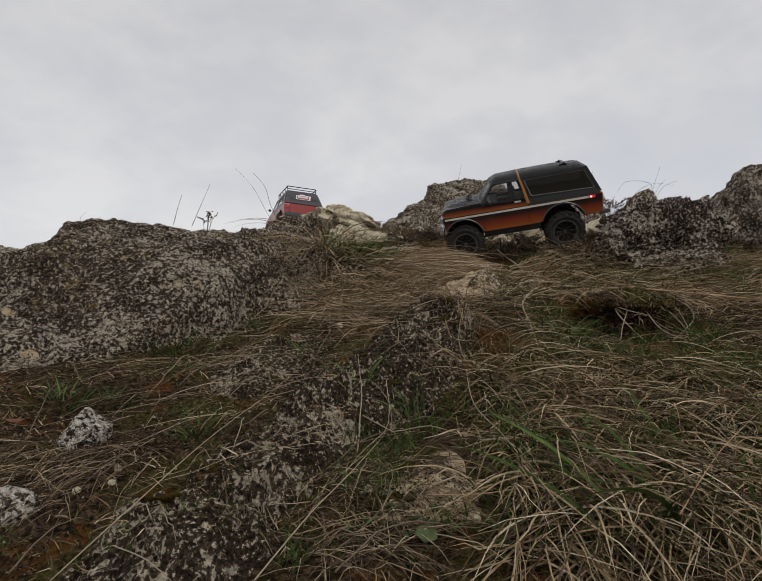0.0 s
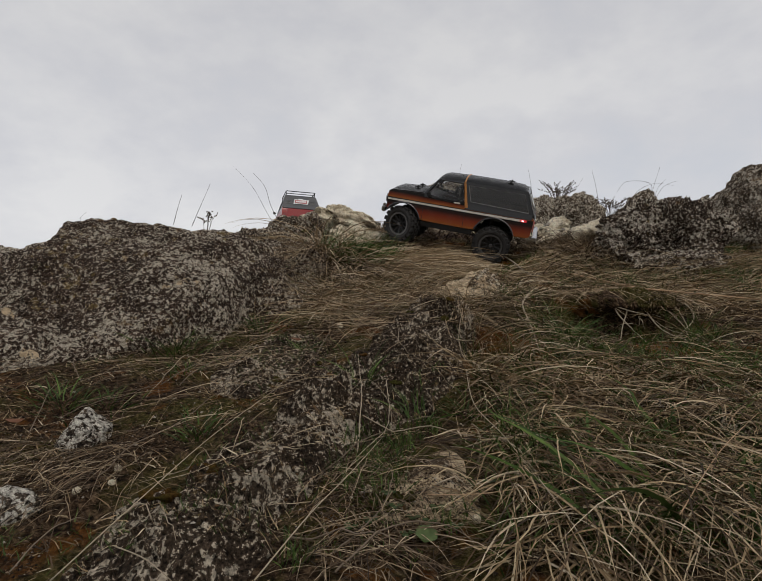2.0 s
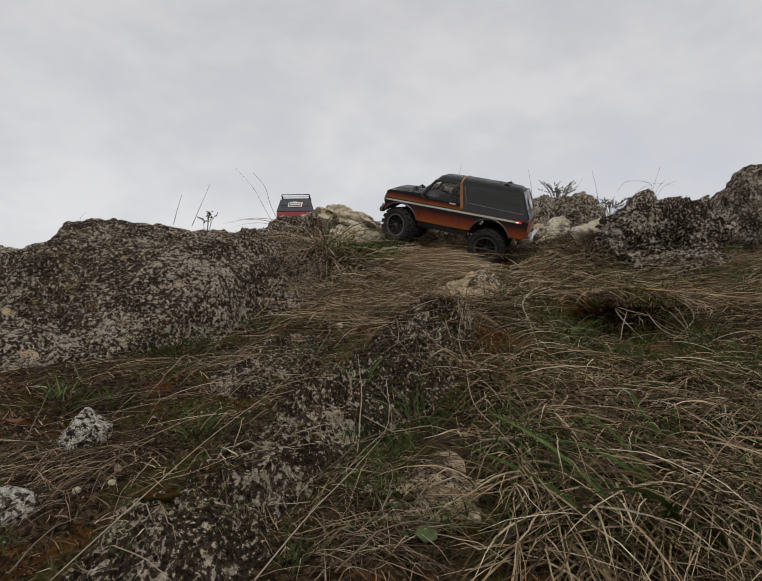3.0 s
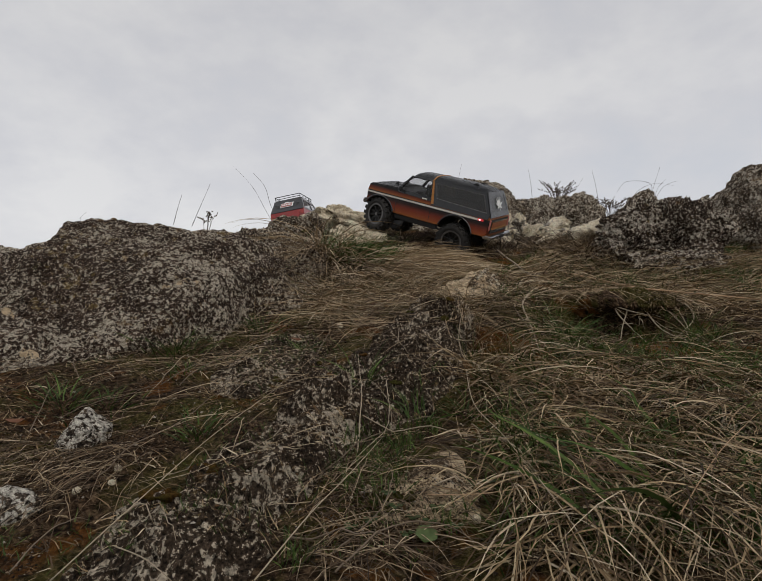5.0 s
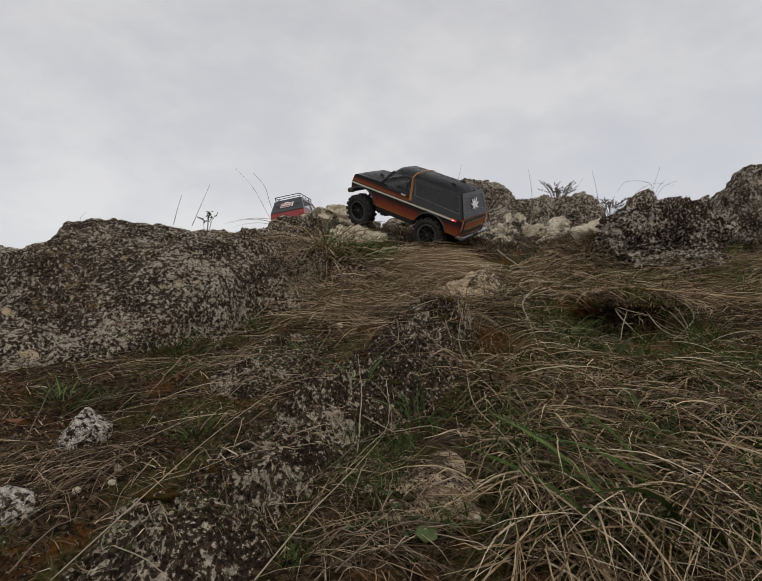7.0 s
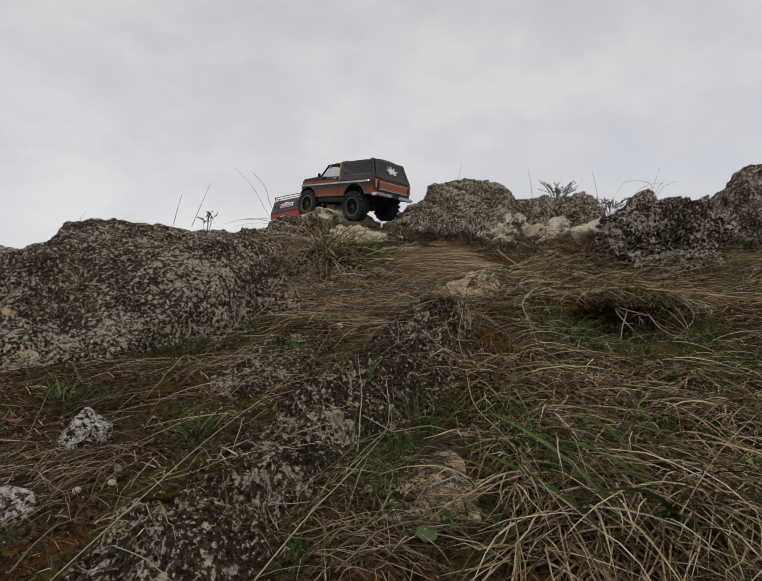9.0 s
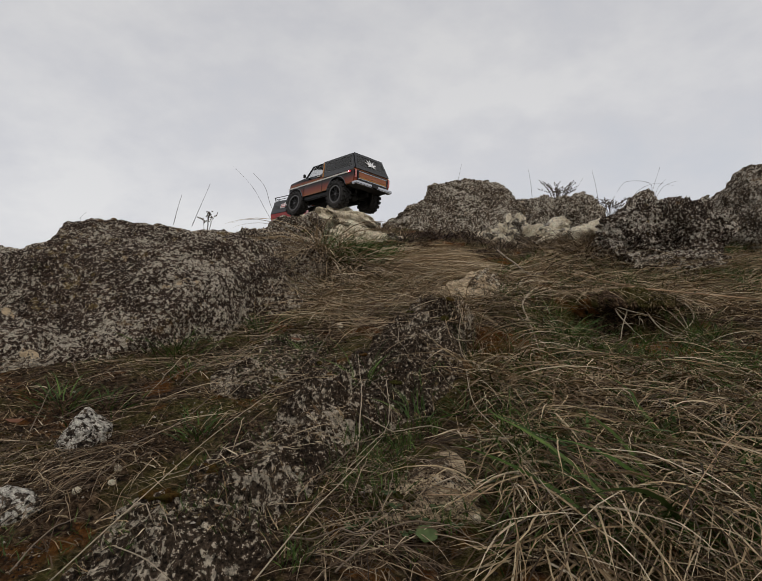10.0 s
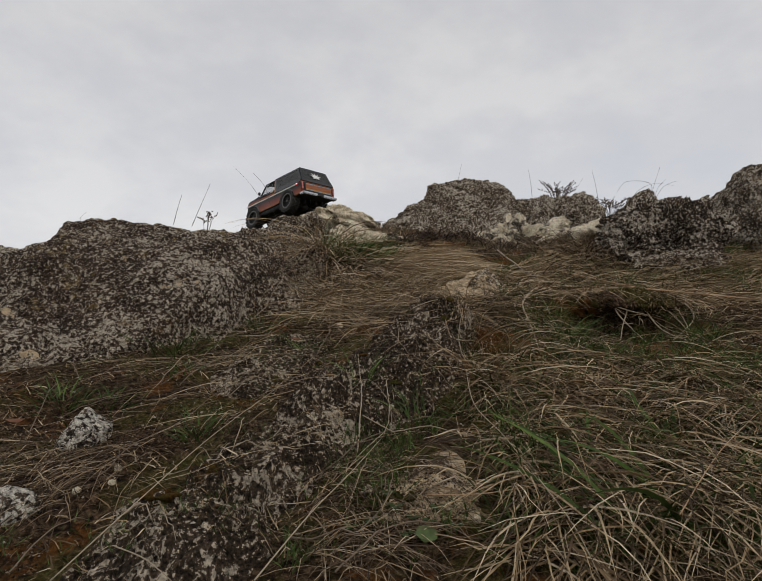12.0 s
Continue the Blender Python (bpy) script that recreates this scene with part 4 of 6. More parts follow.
    for lay, (ang, ln) in enumerate(((0, 0.036), (34, 0.038), (-34, 0.038), (68, 0.038), (-68, 0.038), (108, 0.026), (-108, 0.026), (180, 0.016))):
        a = radians(ang)
        d, w = up * math.cos(a) + rt * math.sin(a), rt * math.cos(a) - up * math.sin(a)
        b = c0 - up * 0.008 + Vector((-0.922, 0, 0.386)) * (0.0014 + 0.0003 * lay)
        wd = 0.0046 if ang != 180 else 0.001
        slab([b, b + d * ln * 0.45 + w * wd, b + d * ln, b + d * ln * 0.45 - w * wd], 0.0012, 0.0, bm)
    part("leaf_sticker", bm, DECAL, win, "white leaf-shaped sticker")
    # tailgate
    gate = part("tailgate", slab([(-0.2765, 0.088, 0.112), (-0.2765, -0.088, 0.112), (-0.2765, -0.088, 0.160), (-0.2765, 0.088, 0.160)], 0.003, 0.001), MATT, car, "black tailgate")
    gm = bmesh.new()
    for z0, z1 in ((0.121, 0.1235), (0.1515, 0.154)):
        slab([(-0.2785, 0.083, z0), (-0.2785, -0.083, z0), (-0.2785, -0.083, z1), (-0.2785, 0.083, z1)], 0.0015, 0, gm)
    part("trim_strip", gm, CHROME, gate, "bright trim lines")
    for za, zb, mt in ((0.125, 0.131, GOLD), (0.132, 0.150, PAINT)):
        part("colour_panel", slab([(-0.2785, 0.080, za), (-0.2785, -0.080, za), (-0.2785, -0.080, zb), (-0.2785, 0.080, zb)], 0.0014), GOLD if mt is GOLD else RUST, gate, "burnt-orange tailgate panel")
    # bumpers
    bm = box(-0.288, 0, 0.101, 0.014, 0.212, 0.013, 0.003)
    for s in (1, -1):
        box(-0.276, s * 0.102, 0.101, 0.030, 0.010, 0.013, 0.003, bm)
    rb = part("rear_bumper", bm, CHROME, car, "chrome rear bumper", True)
    part("plate_recess", box(-0.2955, 0, 0.101, 0.003, 0.036, 0.013, 0.001), MATT, rb, "dark plate recess")
    bm = box(0.228, 0, 0.112, 0.012, 0.190, 0.018, 0.003)
    for s in (1, -1):
        box(0.232, s * 0.06, 0.112, 0.012, 0.010, 0.028, 0.002, bm)
    part("front_bumper", bm, CHROME, car, "chrome front bumper", True)
    part("grille", box(0.219, 0, 0.150, 0.004, 0.15, 0.034, 0.001), MATT, car, "black front grille")
    for s in (1, -1):
        part("headlight", rod([(0.217, s * 0.072, 0.150), (0.224, s * 0.072, 0.150)], 0.014, 16), CHROME, car, "round headlight")
    # inside and underneath
    part("interior", box(0.0, 0, 0.172, 0.13, 0.165, 0.016, 0.003), MATT, car, "dark interior tub", True)
    for s in (1, -1):
        bm = box(-0.012, s * 0.042, 0.198, 0.016, 0.046, 0.052, 0.005)
        box(0.012, s * 0.042, 0.184, 0.050, 0.046, 0.014, 0.004, bm)
        part("seat", bm, MATT, car, "black seat", True)
        part("frame_rail", box(0, s * 0.036, 0.088, 0.43, 0.012, 0.018, 0.002), MATT, car, "black chassis rail")
    # added black fill above the rear wheels, stands in for shade in the arch
    for x in (-0.156,):
        part("arch_liner", box(x, 0, 0.146, 0.10, 0.196, 0.018, 0.004), MATT, car, "black block added to darken the rear wheel arch")
    part("gearbox", box(0.01, 0, 0.082, 0.09, 0.06, 0.034, 0.006), MATT, car, "black gearbox", True)
    part("inner_floor", box(0.0, 0, 0.104, 0.16, 0.19, 0.010, 0.001), MATT, car, "black underside of the shell")
    for x, nm in ((0.156, "front_axle"), (-0.156, "rear_axle")):
        bm = rod([(0, -0.078, 0), (0, 0.078, 0)], 0.0075, 10)
        bmesh.ops.create_uvsphere(bm, u_segments=14, v_segments=10, radius=0.019)
        part(nm, bm, MATT, car, "black axle housing with its differential", True)
        for s in (1, -1):
            part("shock_absorber", rod([(x * 0.86, s * 0.050, 0.066), (x * 0.90, s * 0.052, 0.150)], 0.0065, 10), RIM, car, "grey shock absorber", True)
            part("link_arm", rod([(x * 0.95, s * 0.045, 0.055), (x * 0.25, s * 0.032, 0.075)], 0.0035, 8), MATT, car, "black suspension link", True)
    wheels = {}
    for nm, s in (("front_left", 1), ("front_right", -1), ("rear_left", 1), ("rear_right", -1)):
        wheels[nm] = build_wheel(car, "wheel", s)
    # the hardtop sits low over the belt line
    for o in car.children_recursive:
        if o.type == "MESH" and not o.parent.name.startswith("wheel"):
            for v in o.data.vertices:
                if v.co.z > 0.172 and v.co.x < 0.088:
                    v.co.z = 0.172 + (v.co.z - 0.172) * 0.93
            o.data.update()
    axles = {o.name.split(".")[0]: o for o in car.children if o.name.startswith(("front_axle", "rear_axle"))}
    return car, wheels, axles


truck, truck_wheels, truck_axles = build_orange_truck()


def build_red_wagon():
    """The second model: red over black, a sloping black tailgate window and a roof rack."""
    car = tagged(new("model_wagon", None), "red and dark grey radio-controlled model wagon with a roof rack", "model car", "model trucks")
    hw = 0.103
    side = [(0.205, 0.105), (0.208, 0.150), (0.10, 0.168), (-0.215, 0.165), (-0.222, 0.150), (-0.218, 0.095), (-0.19, 0.095)]
    side += arch(-0.135, 0.075, 0.062, 160, 20, 10) + arch(0.14, 0.075, 0.062, 160, 20, 10)
    bm = slab([(x, 0, z) for x, z in side], hw * 2)
    bmesh.ops.bevel(bm, geom=[e for e in bm.edges if abs(e.verts[0].co.y - e.verts[1].co.y) < 0.02], offset=0.004, segments=2, affect="EDGES", clamp_overlap=True)
    part("body", bm, RED, car, "red lower body", True)
    for s in (1, -1):
        part("side_cladding", box(0.0, s * (hw + 0.001), 0.108, 0.15, 0.004, 0.022, 0.001), GREY_PAINT, car, "grey cladding along the flank")
        part("tail_lamp", box(-0.2225, s * 0.090, 0.140, 0.005, 0.020, 0.018, 0.002), LENS_RED, car, "red tail lamp")
        part("mirror", box(0.062, s * 0.116, 0.182, 0.010, 0.016, 0.013, 0.003), MATT, car, "black door mirror", True)
        o = [(0.09, 0.164), (-0.216, 0.162), (-0.178, 0.232), (0.030, 0.232)]

        def lift(x, z):
            return (x, s * (0.1015 - (z - 0.164) * 0.28), z)
        for k in range(4):
            q = [lift(*o[k]), lift(*o[(k + 1) % 4])]
            inner = [lift(-0.065 + (x + 0.065) * 0.86, 0.198 + (z - 0.198) * 0.68) for x, z in (o[(k + 1) % 4], o[k])]
            part("window_frame", slab(q + inner, 0.004), GREY_PAINT, car, "dark grey window surround")
        part("side_window", slab([lift(-0.065 + (x + 0.065) * 0.86, 0.198 + (z - 0.198) * 0.68) for x, z in o], 0.002), CLEAR, car, "side window")
        part("door_post", slab([lift(-0.045, 0.168), lift(-0.057, 0.168), lift(-0.054, 0.230), lift(-0.044, 0.230)], 0.006), GREY_PAINT, car, "dark door post")
    part("roof", box(-0.074, 0, 0.235, 0.212, 0.162, 0.010, 0.004), GREY_PAINT, car, "dark grey roof", True)
    part("windscreen", slab([(0.091, 0.094, 0.168), (0.091, -0.094, 0.168), (0.034, -0.080, 0.231), (0.034, 0.080, 0.231)], 0.002), CLEAR, car, "windscreen")
    gate = [(-0.220, 0.100, 0.160), (-0.220, -0.100, 0.160), (-0.181, -0.082, 0.234), (-0.181, 0.082, 0.234)]
    win = part("tailgate_window", slab(gate, 0.004, 0.001), GREY_PAINT, car, "dark sloping tailgate window")
    g0, gu = Vector((-0.2015, 0, 0.200)), Vector((0.039, 0, 0.074)).normalized()
    off = Vector((-0.074, 0, 0.039)).normalized() * 0.003
    st = part("rear_sticker", slab([g0 + off + Vector((0, y, 0)) + gu * u for y, u in ((0.042, -0.016), (-0.036, -0.016), (-0.042, 0.014), (-0.014, 0.014), (-0.010, 0.020), (0.012, 0.020), (0.016, 0.014), (0.036, 0.014))], 0.0012), DECAL, win, "red and white sticker")
    bm = bmesh.new()
    for y0, y1, u0, u1 in ((0.034, -0.030, -0.012, 0.009),):
        slab([g0 + off * 1.4 + Vector((0, y, 0)) + gu * u for y, u in ((y0, u0), (y1, u0), (y1, u1), (y0, u1))], 0.0012, 0, bm)
    part("sticker_panel", bm, DECAL_RED, win, "red field of the sticker")
    bm = bmesh.new()
    for y in (0.024, 0.013, 0.002, -0.009, -0.020):
        slab([g0 + off * 1.9 + Vector((0, y + dy, 0)) + gu * u for dy, u in ((0.004, -0.007), (-0.004, -0.007), (-0.004, 0.004), (0.004, 0.004))], 0.001, 0, bm)
    part("sticker_bars", bm, DECAL, win, "pale bars on the sticker")
    bm = bmesh.new()
    for y in (0.062, -0.062):
        for u in (-0.012, -0.003, 0.006):
            slab([g0 + off + Vector((0, y + dy, 0)) + gu * (u + du) for dy, du in ((0.014, -0.001), (-0.014, -0.001), (-0.014, 0.001), (0.014, 0.001))], 0.001, 0, bm)
    part("sticker_lines", bm, RING, win, "thin grey sticker lines")
    part("tailgate", box(-0.2225, 0, 0.132, 0.004, 0.15, 0.050, 0.001), RED, car, "red tailgate")
    part("rear_bumper", box(-0.228, 0, 0.098, 0.018, 0.206, 0.020, 0.004), GREY_PAINT, car, "grey rear bumper", True)
    rack = part("roof_rack", rod([(0.02, 0.078, 0.262), (-0.172, 0.078, 0.262), (-0.176, 0.074, 0.262), (-0.176, -0.074, 0.262), (-0.172, -0.078, 0.262), (0.02, -0.078, 0.262), (0.024, -0.074, 0.262), (0.024, 0.074, 0.262), (0.02, 0.078, 0.262)], 0.0022, 6), MATT, car, "black tubular roof rack", True)
    for x in (-0.172, -0.12, -0.07, -0.02, 0.02):
        for s in (1, -1):
            part("rack_post", rod([(x, s * 0.076, 0.240), (x, s * 0.078, 0.262)], 0.002, 6), MATT, rack)
        part("rack_bar", rod([(x, 0.077, 0.250), (x, -0.077, 0.250)], 0.0018, 6), MATT, rack)
    for s in (1, -1):
        for x in (0.14, -0.135):
            w = build_wheel(car, "wheel", s)
            w.matrix_basis = pose(x, s * 0.092, 0.060)
    part("chassis", box(0, 0, 0.085, 0.36, 0.08, 0.025, 0.003), MATT, car, "black chassis")
    return car


wagon = build_red_wagon()


# ---- grass and plants ----
def ribbon_mesh(name, roots, azim, length, width, up0, up1, curl, material, seed, lift=0.003, K=7, root_z=None):
    """Blades as curved tapering ribbons that leave the ground at up0 degrees, bend towards up1 and lie on what is under them."""
    rs = np.random.RandomState(seed)
    n = len(roots)
    p = np.column_stack([roots, surface_z(roots[:, 0], roots[:, 1]) - 0.004 if root_z is None else root_z])
    line = [p.copy()]
    tang = []
    layer = lift * rs.uniform(0.2, 3.2, n)
    wig = rs.normal(0, 0.05, (K, n)) + (rs.uniform(size=(K, n)) < 0.05) * rs.normal(0, 0.5, (K, n))
    for k in range(K):
        u = (k + 0.5) / K
        e = np.radians(up0 + (up1 - up0) * u ** 0.8)
        a = azim + curl * u + wig[k]
        step = np.column_stack([np.cos(e) * np.cos(a), np.cos(e) * np.sin(a), np.sin(e)]) * (length / K)[:, None]
        p = p + step
        floor = surface_z(p[:, 0], p[:, 1]) + layer * min(1, 2 * u)
        p[:, 2] = np.maximum(p[:, 2], floor)
        line.append(p.copy())
    line = np.stack(line, 1)
    t = np.gradient(line, axis=1)
    t /= np.linalg.norm(t, axis=2, keepdims=True) + 1e-9
    flat = np.stack([-t[..., 1], t[..., 0], np.zeros(t.shape[:2])], -1)
    flat /= np.linalg.norm(flat, axis=2, keepdims=True) + 1e-9
    other = np.cross(t, flat)
    tw = rs.uniform(-0.9, 0.9, n)[:, None] + np.linspace(0, 1, K + 1)[None] * rs.normal(0, 0.8, n)[:, None]
    side = flat * np.cos(tw)[..., None] + other * np.sin(tw)[..., None]
    taper = np.interp(np.linspace(0, 1, K + 1), [0, 0.15, 0.6, 1], [0.7, 1.0, 0.8, 0.12])
    half = side * (width[:, None] * 0.5 * taper[None])[..., None]
    V = np.stack([line - half, line + half], 2).reshape(-1, 3)
    a = (np.arange(n)[:, None] * (2 * K + 2) + np.arange(K)[None] * 2).ravel()
    F = np.stack([a, a + 1, a + 3, a + 2], -1).tolist()
    return V, F


def stuff(name, label, category, material, *sets):
    V, F, o = [], [], 0
    for v, f in sets:
        V.append(v)
        F += [[i + o for i in q] for q in f]
        o += len(v)
    ob = new(name, mesh_from(name, np.concatenate(V), F, material))
    return tagged(ob, label, category, kind="stuff")


def inside(poly, n, seed):
    """n even random places in a plan."""
    rs = np.random.RandomState(seed)
    q = np.array(poly, float)
    out = np.zeros((0, 2))
    lo, hi = q.min(0), q.max(0)
    while len(out) < n:
        c = rs.uniform(lo, hi, (n * 2, 2))
        ok = np.zeros(len(c), bool)
        for a, b in zip(q, np.roll(q, -1, 0)):
            cross = ((a[1] > c[:, 1]) != (b[1] > c[:, 1])) & (c[:, 0] < (b[0] - a[0]) * (c[:, 1] - a[1]) / (b[1] - a[1] + 1e-12) + a[0])
            ok ^= cross
        out = np.concatenate([out, c[ok]])
    return out[:n]


def clumped(roots, scale, keep, seed):
    """Thins places out into clumps."""
    f = fbm(roots[:, 0] * scale + seed, roots[:, 1] * scale, roots[:, 0] * 0, 3)
    return roots[f > np.quantile(f, 1 - keep)]


def patch(poly, n, seed, heading, scatter, length, width, up, material, keep=1.0, scale=9.0, bend=-25, curl=0.14, lift=0.005, K=7, fall=None, swing=0.55):
    rs = np.random.RandomState(seed + 1)
    r = inside(poly, int(n / keep), seed)
    if keep < 1:
        r = clumped(r, scale, keep, seed)
    # bare soil in the hollow
    r = r[((r[:, 0] - 0.45) / 0.10) ** 4 + ((r[:, 1] - 1.06) / 0.14) ** 4 > 1]
    m = len(r)
    # neighbours lean together
    sway = swing * fbm(r[:, 0] * 7 + seed, r[:, 1] * 7, r[:, 0] * 0, 2)
    az = math.radians(heading) + sway + rs.normal(0, math.radians(scatter), m)
    if fall is not None:  # combed down towards the foot of the slope
        az = np.arctan2(-r[:, 1], -r[:, 0]) + math.radians(fall) + sway + rs.normal(0, math.radians(scatter), m)
    ln = length[0] + (length[1] - length[0]) * rs.beta(1.5, 2.5, m)
    wd = width[0] + (width[1] - width[0]) * rs.beta(1.5, 3, m)
    u0 = rs.uniform(*up, m)
    return ribbon_mesh("x", r, az, ln, wd, u0, u0 * 0.2 + bend + rs.normal(0, 10, m), rs.normal(0, curl, m), material, seed + 2, lift, K)


RIGHT = [(0.141, 1.081), (0.43, 1.521), (1.129, 1.608), (0.688, 0.903), (0.294, 0.392), (0.077, 0.387), (0.086, 0.483), (0.121, 0.631), (0.127, 0.814)]
NEAR_RIGHT = [(0.134, 0.656), (0.335, 0.809), (0.596, 0.784), (0.294, 0.392), (0.087, 0.387)]
BANK = [(0.304, 1.503), (0.733, 2.235), (0.857, 1.855), (1.791, 2.547), (0.85, 1.112), (0.41, 1.105), (0.234, 1.112)]
LEFT = [(-0.688, 0.915), (-0.319, 0.984), (-0.204, 1.393), (0.141, 1.359), (0.147, 0.936), (0.039, 0.581), (0.04, 0.388), (-0.293, 0.396)]
LOW_LEFT = [(-0.461, 0.616), (-0.353, 0.61), (-0.259, 0.604), (-0.183, 0.636), (-0.231, 0.54), (-0.263, 0.45), (-0.249, 0.392), (-0.293, 0.396)]
MIDDLE = [(-0.075, 0.379), (-0.063, 0.492), (-0.012, 0.581), (0.063, 0.618), (0.091, 0.479), (0.04, 0.388)]
FAR_BANK = [(0.754, 1.248), (1.118, 1.793), (1.398, 1.99), (1.603, 2.089), (0.85, 1.112)]
TRACK = [(-0.07, 1.779), (0.028, 1.952), (0.268, 2.047), (0.234, 1.485), (0.137, 1.322), (0.022, 1.509)]
CREST = [(-0.35, 1.85), (0.05, 2.0), (0.5, 1.9), (0.95, 1.9), (1.0, 2.35), (0.1, 2.4), (-0.35, 2.3)]

stuff("dry_grass", "matted dry straw-coloured grass lying down the slope", "grass", STRAW,
      patch(RIGHT, 3000, 11, -84, 42, (0.05, 0.20), (0.0009, 0.0022), (5, 55), STRAW, 0.75, 8, fall=6),
      patch(NEAR_RIGHT, 1250, 12, -80, 26, (0.07, 0.22), (0.0011, 0.0025), (5, 45), STRAW, 0.8, 8, fall=16),
      patch(NEAR_RIGHT, 420, 13, -30, 80, (0.06, 0.18), (0.0010, 0.0024), (5, 40), STRAW),
      patch(BANK, 1900, 14, -12, 45, (0.05, 0.20), (0.0014, 0.0036), (0, 40), STRAW, 0.7, 6))
stuff("straw_mat", "pale combed straw lying in the wheel track", "grass", BLEACHED,
      patch(TRACK, 1500, 15, -14, 30, (0.06, 0.20), (0.0016, 0.0036), (0, 26), BLEACHED, 0.9, 6, -18, 0.3))
LITTER = [(-0.595, 0.792), (-0.304, 1.515), (0.234, 1.485), (0.311, 1.103), (0.157, 0.818), (0.041, 0.605), (0.04, 0.388), (-0.293, 0.396)]
stuff("grass_litter", "short broken bits of straw and twig on soil", "litter", STRAW,
      patch(LITTER, 7500, 41, 230, 70, (0.006, 0.035), (0.0007, 0.0018), (-5, 12), STRAW, 0.7, 6, -10, 0.3, 0.002, 3),
      patch(BANK, 1800, 42, 0, 90, (0.01, 0.06), (0.0006, 0.0016), (-5, 20), STRAW, 0.8, 6, -10, 0.3, 0.003, 3))
stuff("thin_dead_grass", "thin grey-brown dead grass stems over soil", "grass", DEAD,
      patch(LEFT, 900, 21, 254, 24, (0.06, 0.26), (0.0006, 0.0013), (0, 14), DEAD, 0.6, 7, -12, 0.10, 0.004, 7, -34, 0.25),
      patch(LOW_LEFT, 420, 22, 250, 26, (0.04, 0.13), (0.0005, 0.0012), (0, 30), DEAD, 0.7, 10, fall=-30),
      patch(MIDDLE, 520, 23, 300, 60, (0.03, 0.12), (0.0005, 0.0013), (0, 40), DEAD, 0.7, 10),
      patch(RIGHT, 2800, 24, -78, 50, (0.04, 0.16), (0.0007, 0.0018), (0, 40), DEAD, 0.8, 6, fall=8),
      patch(CREST, 3200, 25, 90, 120, (0.02, 0.08), (0.0012, 0.0026), (20, 80), DEAD, 0.6, 5, 20))
stuff("short_green_grass", "short green grass and moss shoots among dead straw", "grass", GREEN,
      patch(RIGHT, 3800, 31, 250, 90, (0.015, 0.075), (0.0008, 0.0018), (30, 85), GREEN, 0.45, 6, 20),
      patch(LEFT, 2200, 32, 250, 120, (0.006, 0.022), (0.0006, 0.0012), (30, 85), GREEN, 0.25, 7, 30, 0.5, 0.001, 4),
      patch(FAR_BANK, 1800, 36, 250, 120, (0.015, 0.05), (0.0012, 0.0026), (30, 85), GREEN, 0.7, 6, 30),
      patch(BANK, 1500, 33, 250, 120, (0.015, 0.05), (0.0010, 0.0020), (30, 85), GREEN, 0.4, 5, 30),
      patch(MIDDLE, 500, 34, 250, 120, (0.008, 0.030), (0.0006, 0.0014), (30, 85), GREEN, 0.4, 9, 30),
      patch(NEAR_RIGHT, 700, 35, 120, 80, (0.03, 0.10), (0.0008, 0.0020), (30, 80), GREEN, 0.5, 7, 0))


TWIGS = [(0.02, 1.80), (0.10, 2.22), (0.48, 2.38), (0.56, 2.05), (0.40, 1.84)]
TWIGS_LOW = [(-0.02, 1.70), (0.05, 2.05), (0.30, 1.98), (0.22, 1.78)]
SLOPE_BANK = [(0.50, 1.62), (0.56, 2.10), (0.80, 2.05), (0.78, 1.70), (0.66, 1.48)]
stuff("dead_twigs", "tangle of dark brown wiry dead twigs below the crest", "twigs", WIRY,
      patch(TWIGS, 900, 51, 90, 150, (0.03, 0.11), (0.0018, 0.0042), (5, 70), WIRY, 0.7, 7, 10, 0.8, 0.006, 8),
      patch(TWIGS_LOW, 320, 52, 20, 120, (0.03, 0.12), (0.0016, 0.0036), (0, 50), WIRY, 0.8, 7, 5, 0.8, 0.005, 8))
stuff("bank_grass", "grey dead grass hanging on the bank below the rocks", "grass", DEAD,
      patch(SLOPE_BANK, 1500, 53, 250, 60, (0.05, 0.16), (0.0014, 0.0030), (10, 70), DEAD, 0.8, 6, -15, 0.25))
CASCADE = [(-0.16, 1.02), (-0.14, 1.50), (0.10, 1.50), (0.11, 1.14), (0.06, 1.08), (0.0, 0.98)]
stuff("hanging_straw", "pale dead grass cascading from the tussock over the slope", "grass", BLEACHED,
      patch(CASCADE, 800, 56, 270, 55, (0.06, 0.26), (0.0009, 0.0022), (5, 50), BLEACHED, 0.8, 7, -30, 0.3, 0.006))
stuff("bank_straw", "bleached straw swept along the bank above the hollow", "grass", BLEACHED,
      patch(SLOPE_BANK, 500, 55, 250, 70, (0.05, 0.14), (0.0012, 0.0026), (10, 60), BLEACHED, 0.8, 6, -15, 0.25),
      patch(BANK, 1900, 54, -10, 40, (0.08, 0.24), (0.0012, 0.0028), (0, 35), BLEACHED, 0.8, 6, -12, 0.2))


